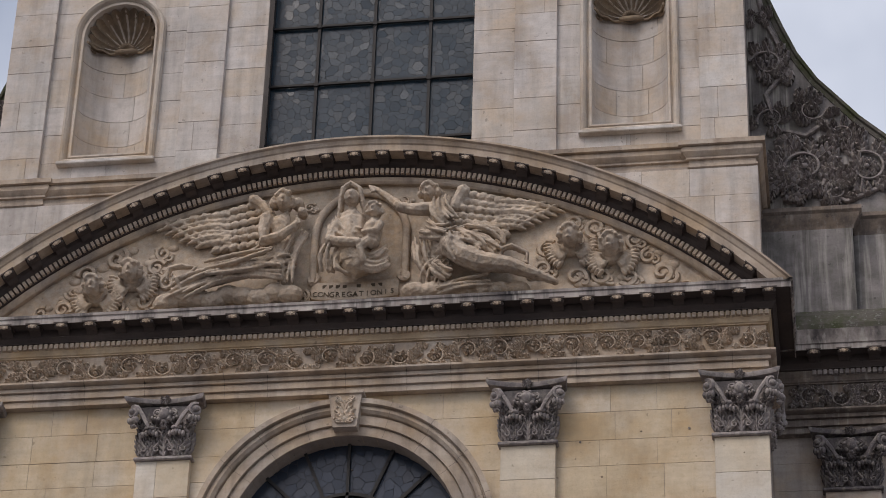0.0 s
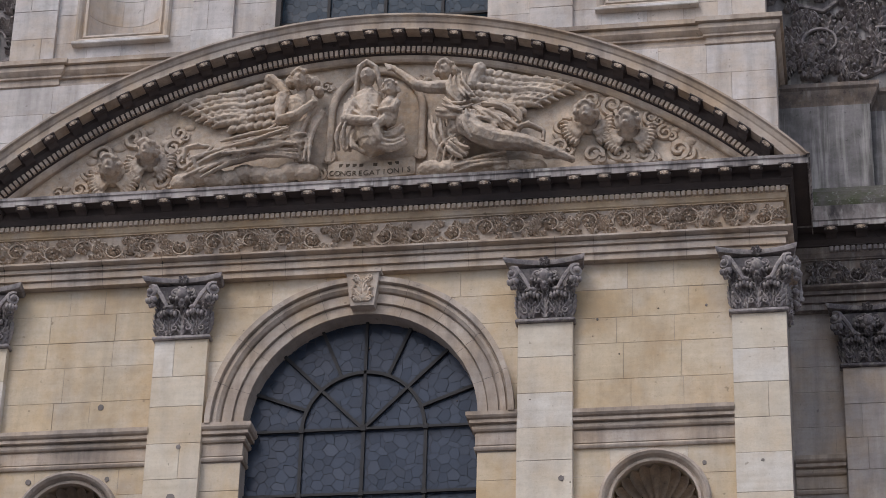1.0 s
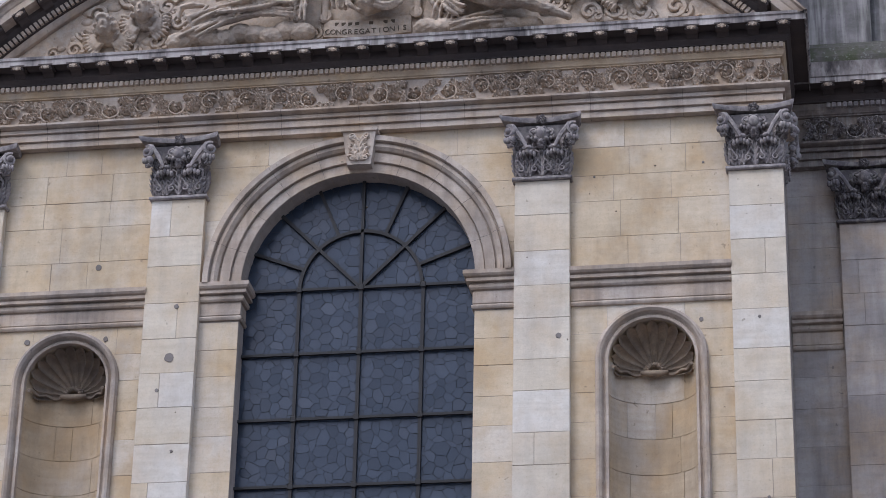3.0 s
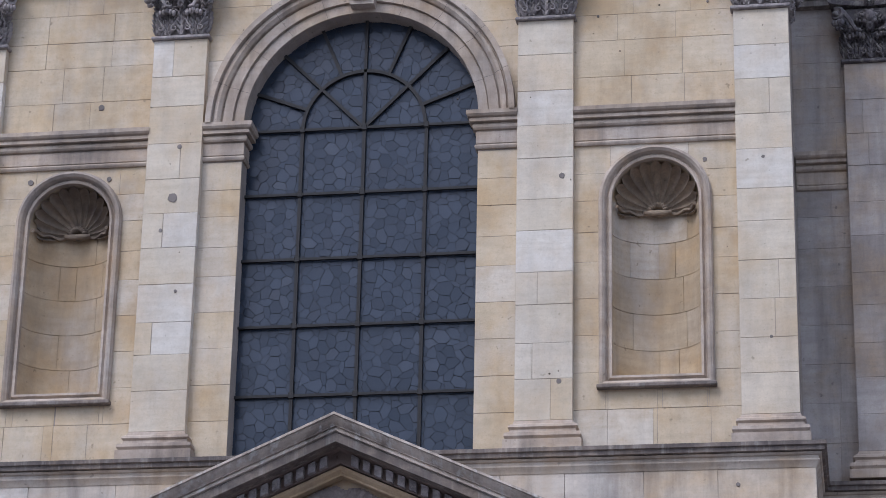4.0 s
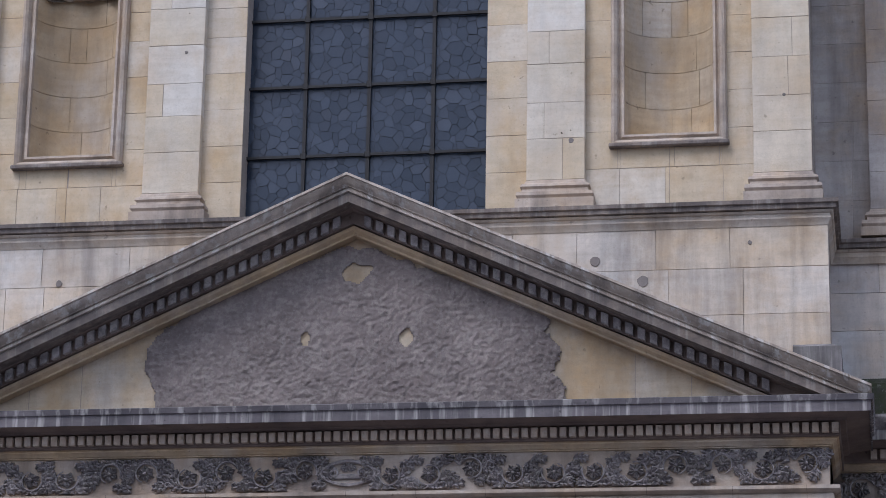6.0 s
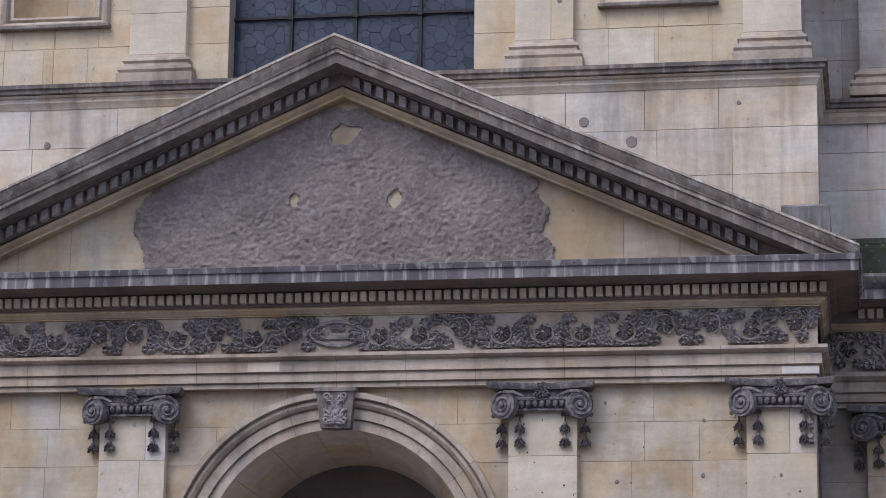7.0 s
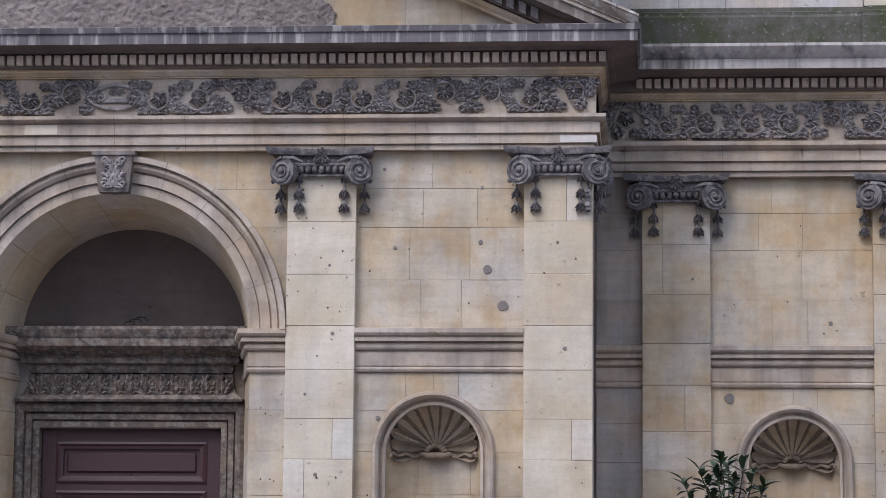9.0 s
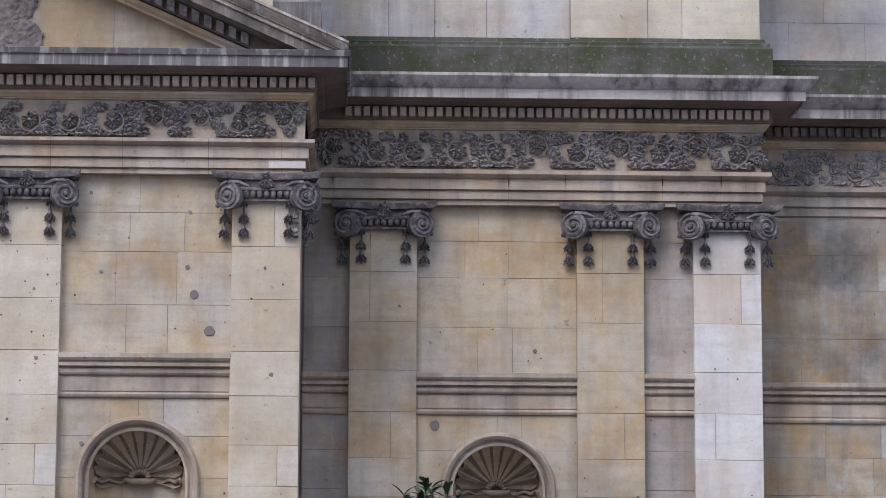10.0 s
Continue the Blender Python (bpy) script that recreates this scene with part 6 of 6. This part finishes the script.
door = tagged(new("door_1"), "closed dark red panelled wooden church door", "door", kind="structure")
for s in (-1, 1):
    bm = bmnew()
    a, b = sorted((s * 0.004, s * 1.25))
    box(bm, a, b, YD + 0.16, YD + 0.22, 0.02, 4.05)
    lf = part("leaf", bm, DOOR_WOOD, door)
bm = bmnew()
box(bm, -1.25, 1.25, YD + 0.12, YD + 0.165, 3.86, 4.05, 0.006)
for z0, z1 in ((3.18, 3.31), (1.93, 2.12), (0.05, 0.32)):
    box(bm, -1.25, 1.25, YD + 0.12, YD + 0.165, z0, z1, 0.006)
for x0, x1 in ((-1.25, -1.04), (1.04, 1.25)):
    box(bm, x0, x1, YD + 0.116, YD + 0.168, 0.03, 4.04, 0.006)
part("rails", bm, DOOR_WOOD, door)
for z0, z1 in ((3.30, 3.87), (2.10, 3.20), (0.3, 1.95)):
    bm = bmnew()
    frame_run(bm, [(-1.05, z0), (1.05, z0), (1.05, z1), (-1.05, z1)], [(0.0, 0.0), (0.0, 0.06), (-0.03, 0.075), (-0.06, 0.05), (-0.10, 0.04), (-0.10, 0.0)], YD + 0.165, True)
    box(bm, -0.90, 0.90, YD + 0.13, YD + 0.17, z0 + 0.15, z1 - 0.15, 0.02)
    part("panel", bm, DOOR_WOOD, door)

# ---- worn cement in the pointed pediment ----
r = random.Random(5)
edge = [(-2.74, 9.16), (-2.80, 9.6), (-2.96, 10.02), (-2.86, 10.28), (-2.55, 10.52), (-2.30, 10.75), (-1.56, 11.05), (-0.8, 11.32), (-0.15, 11.56), (0.35, 11.5), (1.0, 11.22), (1.78, 10.94), (2.35, 10.66), (2.72, 10.46), (2.62, 10.3), (2.86, 10.0), (2.74, 9.72), (2.92, 9.5), (2.84, 9.16)]
poly = []
for p, q in zip(edge, edge[1:]):
    for k in range(5):
        t = k / 5
        j = 0.035 if p[1] > 9.2 else 0
        poly.append((p[0] + (q[0] - p[0]) * t + r.uniform(-j, j), p[1] + (q[1] - p[1]) * t + r.uniform(-j, j)))
poly.append(edge[-1])
bm = bmnew()
x0, x1, z0, z1, nx, nz = -3.1, 3.1, 9.14, 11.7, 280, 116


def inside(x, z):
    c = False
    for (ax, az), (bx, bz) in zip(poly, poly[1:] + poly[:1]):
        if (az > z) != (bz > z) and x < (bx - ax) * (z - az) / (bz - az) + ax:
            c = not c
    return c


grid = {}
for i in range(nx + 1):
    for j in range(nz + 1):
        x, z = x0 + (x1 - x0) * i / nx, z0 + (z1 - z0) * j / nz
        w = noise.noise(Vector((x * 6, 3, z * 6))) * 0.010 + noise.noise(Vector((x * 16, 5, z * 17))) * 0.020 + noise.noise(Vector((x * 31, 7, z * 30))) * 0.020
        grid[i, j] = (x, W1 - 0.035 + w, z)
verts = {}
for i in range(nx):
    for j in range(nz):
        cx, cz = x0 + (x1 - x0) * (i + 0.5) / nx, z0 + (z1 - z0) * (j + 0.5) / nz
        wob = 1.1 + 0.9 * noise.noise(Vector((cx * 6, 9, cz * 6)))
        if inside(cx, cz) and wob * ((cx + 0.0) ** 2 / 0.045 + (cz - 11.20) ** 2 / 0.02) > 1 and (cx - 0.72) ** 2 + (cz - 10.26) ** 2 / 1.8 > 0.009 / wob and (cx + 0.69) ** 2 + (cz - 10.27) ** 2 / 2 > 0.006 / wob:
            fs = []
            for k in ((i, j), (i + 1, j), (i + 1, j + 1), (i, j + 1)):
                if k not in verts:
                    verts[k] = bm.verts.new(grid[k])
                fs.append(verts[k])
            bm.faces.new(fs)
ext = bmesh.ops.extrude_face_region(bm, geom=bm.faces[:])
for v in ext["geom"]:
    if isinstance(v, bmesh.types.BMVert):
        v.co.y = W1 + 0.02
part("cement_coat", bm, RENDER, pediment_1, "rough grey cement coat", smooth=60)
bm = bmnew()
slab(bm, [(-2.75, 9.12), (2.75, 9.12), (2.7, 10.6), (0, 11.85), (-2.7, 10.6)], W1 + 0.004, W1 + 0.05)
part("stone", bm, ASHLAR_LOW, pediment_1)

# ---- a bay tree before the side bay ----
tree = thing("bay_tree", "small dark green bay tree with upright leathery leaves", "tree", (7.56, -17.0, 0))
bm = bmnew()
tube(bm, [(7.56, -17, 0), (7.55, -17.02, 0.8), (7.57, -17, 1.5), (7.56, -17, 2.0)], [0.035, 0.03, 0.025, 0.015], 7)
part("trunk", bm, BARK, tree)
r = random.Random(17)
bm, bt = bmnew(), bmnew()
tips = [(7.30, 2.46), (7.41, 2.54), (7.52, 2.55), (7.55, 2.62), (7.60, 2.60), (7.69, 2.57), (7.75, 2.50), (7.83, 2.44), (7.47, 2.44), (7.63, 2.46)] + [(7.56 + r.uniform(-0.36, 0.36), r.uniform(1.5, 2.36)) for k in range(34)]
for x, z in tips:
    y = -17 + r.uniform(-0.22, 0.22)
    p0 = Vector((7.56 + (x - 7.56) * 0.35, -17 + (y + 17) * 0.3, z - 0.40))
    tube(bt, [tuple(p0), ((p0.x + x) / 2 + 0.02, (p0.y + y) / 2, z - 0.2), (x, y, z - 0.02)], [0.009, 0.006, 0.003], 5)
    for k in range(15):
        t = k / 14
        b = Vector((x, y, z - 0.005)) + (p0 - Vector((x, y, z))) * (1 - t) * 0.42
        az, up = r.uniform(0, 6.283), r.uniform(0.3, 1.0) if t > 0.6 else r.uniform(-0.2, 0.75)
        d = Vector((math.cos(az) * math.cos(up), math.sin(az) * math.cos(up), math.sin(up)))
        sd = d.cross(Vector((0, 0, 1))).normalized()
        nn = sd.cross(d)
        ln, wd = r.uniform(0.08, 0.125), r.uniform(0.017, 0.026)
        rows = []
        for q in range(5):
            u = q / 4
            w = wd * math.sin(math.pi * (0.08 + 0.9 * u))
            c = b + d * ln * u - nn * 0.018 * u * u
            rows.append([c + sd * w + nn * w * 0.35, c, c - sd * w + nn * w * 0.35])
        grid_faces(bm, rows, False, False, caps=False)
part("crown", bm, LEAF, tree)
part("branches", bt, BARK, tree)

# ---- ashlar facings, stone by stone ----
zs1 = [0.0, 0.62, 1.24, 1.86, 2.48, 3.08, 3.66, 4.2, 4.70]
zs1b = [5.25, 5.92, 6.62, 7.14, 7.64]
for s in (-1, 1):
    a, b = sorted((s * 3.2, s * 5.5))
    h = [(s * 4.28 - 0.72, s * 4.28 + 0.72, 1.4, 3.65)]
    stones(wall_1, a, b, zs1, W1, ASHLAR_LOW, 0.75, arch=(s * 4.28, 3.65, 0.72), holes=h)
    stones(wall_1, a, b, zs1b, W1, ASHLAR_LOW, 0.85)
    a, b = sorted((s * RD, s * 2.36))
    stones(wall_1, a, b, [0.0, 0.62, 1.24, 1.86, 2.48, 3.08, 3.66, 4.2, 4.70], W1, ASHLAR_LOW, 0.55)
stones(wall_1, -2.36, 2.36, [5.25, 5.92, 6.62, 7.14, 7.64], W1, ASHLAR_LOW, 0.9, arch=(0, ZD, 2.1))
zs2 = [12.1, 12.66, 13.2, 13.75, 14.3, 14.85, 15.3, 15.78, 16.2, 16.64]
zs2b = [17.2, 17.72, 18.3, 18.72, 19.18, 19.62]
for s in (-1, 1):
    a, b = sorted((s * 3.1, s * 5.5))
    h = [(s * 4.31 - 0.72, s * 4.31 + 0.72, 13.05, 15.78)]
    stones(wall_2, a, b, zs2, W2, ASHLAR_MID, 0.6, arch=(s * 4.31, 15.78, 0.72), holes=h)
    stones(wall_2, a, b, zs2b, W2, ASHLAR_MID, 0.8)
    a, b = sorted((s * 1.75, s * 2.36))
    stones(wall_2, a, b, zs2, W2, ASHLAR_MID, 0.55, depth=0.45)
stones(wall_2, -2.36, 2.36, [17.22, 17.72, 18.3, 18.72, 19.18, 19.62], W2, ASHLAR_MID, 0.8, arch=(0, 17.22, 2.05))
zs3 = [23.8, 24.3, 24.85, 25.4, 25.95, 26.4, 26.8, 27.3, 27.8, 28.4, 29.0]
for s in (-1, 1):
    a, b = sorted((s * 3.05, s * 5.42))
    h = [(s * 4.27 - 0.7, s * 4.27 + 0.7, 24.3, 26.8)]
    stones(wall_3, a, b, zs3, W3, ASHLAR_TOP, 0.7, arch=(s * 4.27, 26.8, 0.7), holes=h)
    a, b = sorted((s * 1.73, s * 2.42))
    stones(wall_3, a, b, zs3, W3, ASHLAR_TOP, 0.6, depth=0.5)
stones(wall_8, -6.25, 6.25, [21.3, 21.85, 22.35, 22.85, 23.36], Y3 - 0.13, ASHLAR_TOP, 0.9)
stones(pedestal, -6.45, 6.45, [9.95, 10.5, 11.15, 11.74], 0.0, PEDSTONE, 1.1)
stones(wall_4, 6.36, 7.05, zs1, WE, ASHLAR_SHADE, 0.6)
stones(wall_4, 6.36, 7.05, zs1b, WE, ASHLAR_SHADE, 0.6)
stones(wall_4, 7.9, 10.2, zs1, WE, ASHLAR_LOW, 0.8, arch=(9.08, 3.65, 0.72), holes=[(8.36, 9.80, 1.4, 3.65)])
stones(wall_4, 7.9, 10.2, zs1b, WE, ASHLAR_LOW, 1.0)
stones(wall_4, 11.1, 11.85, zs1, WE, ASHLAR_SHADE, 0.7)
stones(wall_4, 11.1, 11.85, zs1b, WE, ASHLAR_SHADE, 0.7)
stones(wall_5, 12.7, 17.5, zs1, YF, FAR, 1.0)
stones(wall_5, 12.7, 17.5, zs1b, YF, FAR, 1.0)
stones(wall_5, 12.7, 17.5, [10.0, 10.6, 11.2, 11.8], YF, ASHLAR_TOP, 1.1)
stones(wall_6, 6.3, 10.1, [10.05, 10.75, 11.3, 11.75], WE - 0.1, ASHLAR_TOP, 1.0)
stones(wall_6, 10.1, 12.8, [10.05, 11.0, 11.75], WE - 0.16, PILASTER_STONE, 0.95)
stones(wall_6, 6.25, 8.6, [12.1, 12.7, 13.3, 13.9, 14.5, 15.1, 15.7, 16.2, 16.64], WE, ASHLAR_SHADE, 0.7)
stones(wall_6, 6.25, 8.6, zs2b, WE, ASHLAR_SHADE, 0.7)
# pediment field: bare corner stones round a coat of cement
for s in (-1, 1):
    z = 9.12
    for a, b in ((2.7, 3.85), (3.85, 4.6), (4.6, 5.9)):
        za, zb = 11.85 - SL * a - 0.1, 11.85 - SL * b - 0.1
        bm = bmnew()
        poly = [(s * (a + 0.004), z), (s * (b - 0.004), z), (s * (b - 0.004), max(z + 0.02, zb)), (s * (a + 0.004), za)]
        slab(bm, poly if s > 0 else poly[::-1], W1, W1 + 0.05, 0.004)
        part("stone", bm, ASHLAR_LOW, pediment_1)

# ---- shell scars: mortar plugs and pock marks ----
r = random.Random(9)
PLUG = stone("grey_mortar_plug", (0.28, 0.245, 0.20), (0.18, 0.155, 0.125), vary=0.0)


def plug(parent, x, y, z, q):
    bm = bmnew()
    n = 11
    rim = [(x + q * r.uniform(0.82, 1.1) * math.cos(6.2832 * k / n), z + q * r.uniform(0.85, 1.15) * math.sin(6.2832 * k / n)) for k in range(n)]
    slab(bm, rim, y - 0.006, y + 0.03, 0.003)
    part("mortar_plug", bm, PLUG, parent)


for x, z, q in ((-2.73, 16.06, 0.075), (-2.67, 16.87, 0.04), (2.99, 16.14, 0.045), (-2.88, 15.55, 0.03), (2.96, 13.05, 0.04), (5.85, 16.3, 0.025), (5.9, 13.6, 0.025), (-2.6, 14.6, 0.025)):
    plug(wall_2, x, Y2 - 0.002, z, q)
for x, z, q in ((-3.95, 17.62, 0.05), (5.02, 16.35, 0.035), (-3.75, 16.45, 0.04), (-4.95, 16.45, 0.045), (3.5, 18.7, 0.02), (5.1, 18.85, 0.02)):
    plug(wall_2, x, W2 - 0.006, z, q)
for x, z, q in ((4.97, 6.06, 0.06), (5.18, 5.58, 0.07), (4.88, 6.42, 0.03), (3.75, 6.35, 0.025), (4.9, 7.15, 0.025), (3.6, 7.4, 0.025), (3.55, 4.1, 0.03)):
    plug(wall_1, x, W1 - 0.006, z, q)
for x, z, q in ((2.9, 6.1, 0.02), (2.95, 5.2, 0.025), (2.75, 3.35, 0.025), (6.0, 5.0, 0.03), (5.9, 6.4, 0.02), (2.6, 4.4, 0.02), (-2.7, 6.0, 0.02)):
    plug(wall_1, x, Y1 - 0.002, z, q)
for x, z, q in ((8.2, 4.55, 0.07), (9.6, 5.6, 0.03), (7.5, 3.3, 0.025), (7.7, 6.2, 0.02)):
    plug(wall_4, x, (WE if x > 8 else YE) - 0.006, z, q)
for x, z, q in ((3.3, 11.3, 0.07), (3.95, 11.0, 0.08), (5.4, 11.5, 0.03), (-4.3, 11.2, 0.05)):
    plug(pedestal, x, -0.006, z, q)
bm = bmnew()
for k in range(150):
    zone = r.choice(((2.4, 6.3, 3.0, 7.5, 0), (7.0, 12.7, 3.0, 7.5, 1), (-3.2, 6.2, 12.6, 19.0, 2), (1.9, 3.2, 3.0, 7.4, 0)))
    x, z = r.uniform(zone[0], zone[1]), r.uniform(zone[2], zone[3])
    if zone[4] == 0:
        y = Y1 if 2.34 < x < 3.22 or 5.47 < x < 6.35 else W1
    elif zone[4] == 1:
        y = YE if 7.02 < x < 7.92 or 10.2 < x < 11.1 or 11.84 < x < 12.75 else WE
    else:
        y = Y2 if 2.36 < abs(x) < 3.13 or 5.49 < abs(x) < 6.24 else W2
        if abs(x) < 2.34 and z < 17.3 or 3.5 < abs(x) < 5.15 and z < 16.7:
            continue
    if zone[4] < 2 and (3.45 < x < 5.12 or 8.2 < x < 9.95) and z < 4.75:
        continue
    q = r.uniform(0.005, 0.015)
    slab(bm, [(x + q * r.uniform(0.7, 1.3) * math.cos(6.2832 * i / 6), z + q * r.uniform(0.7, 1.3) * math.sin(6.2832 * i / 6)) for i in range(6)], y - 0.006, y + 0.02)
tagged(part("pock_marks", bm, LETTER, wall_1), kind="stuff")
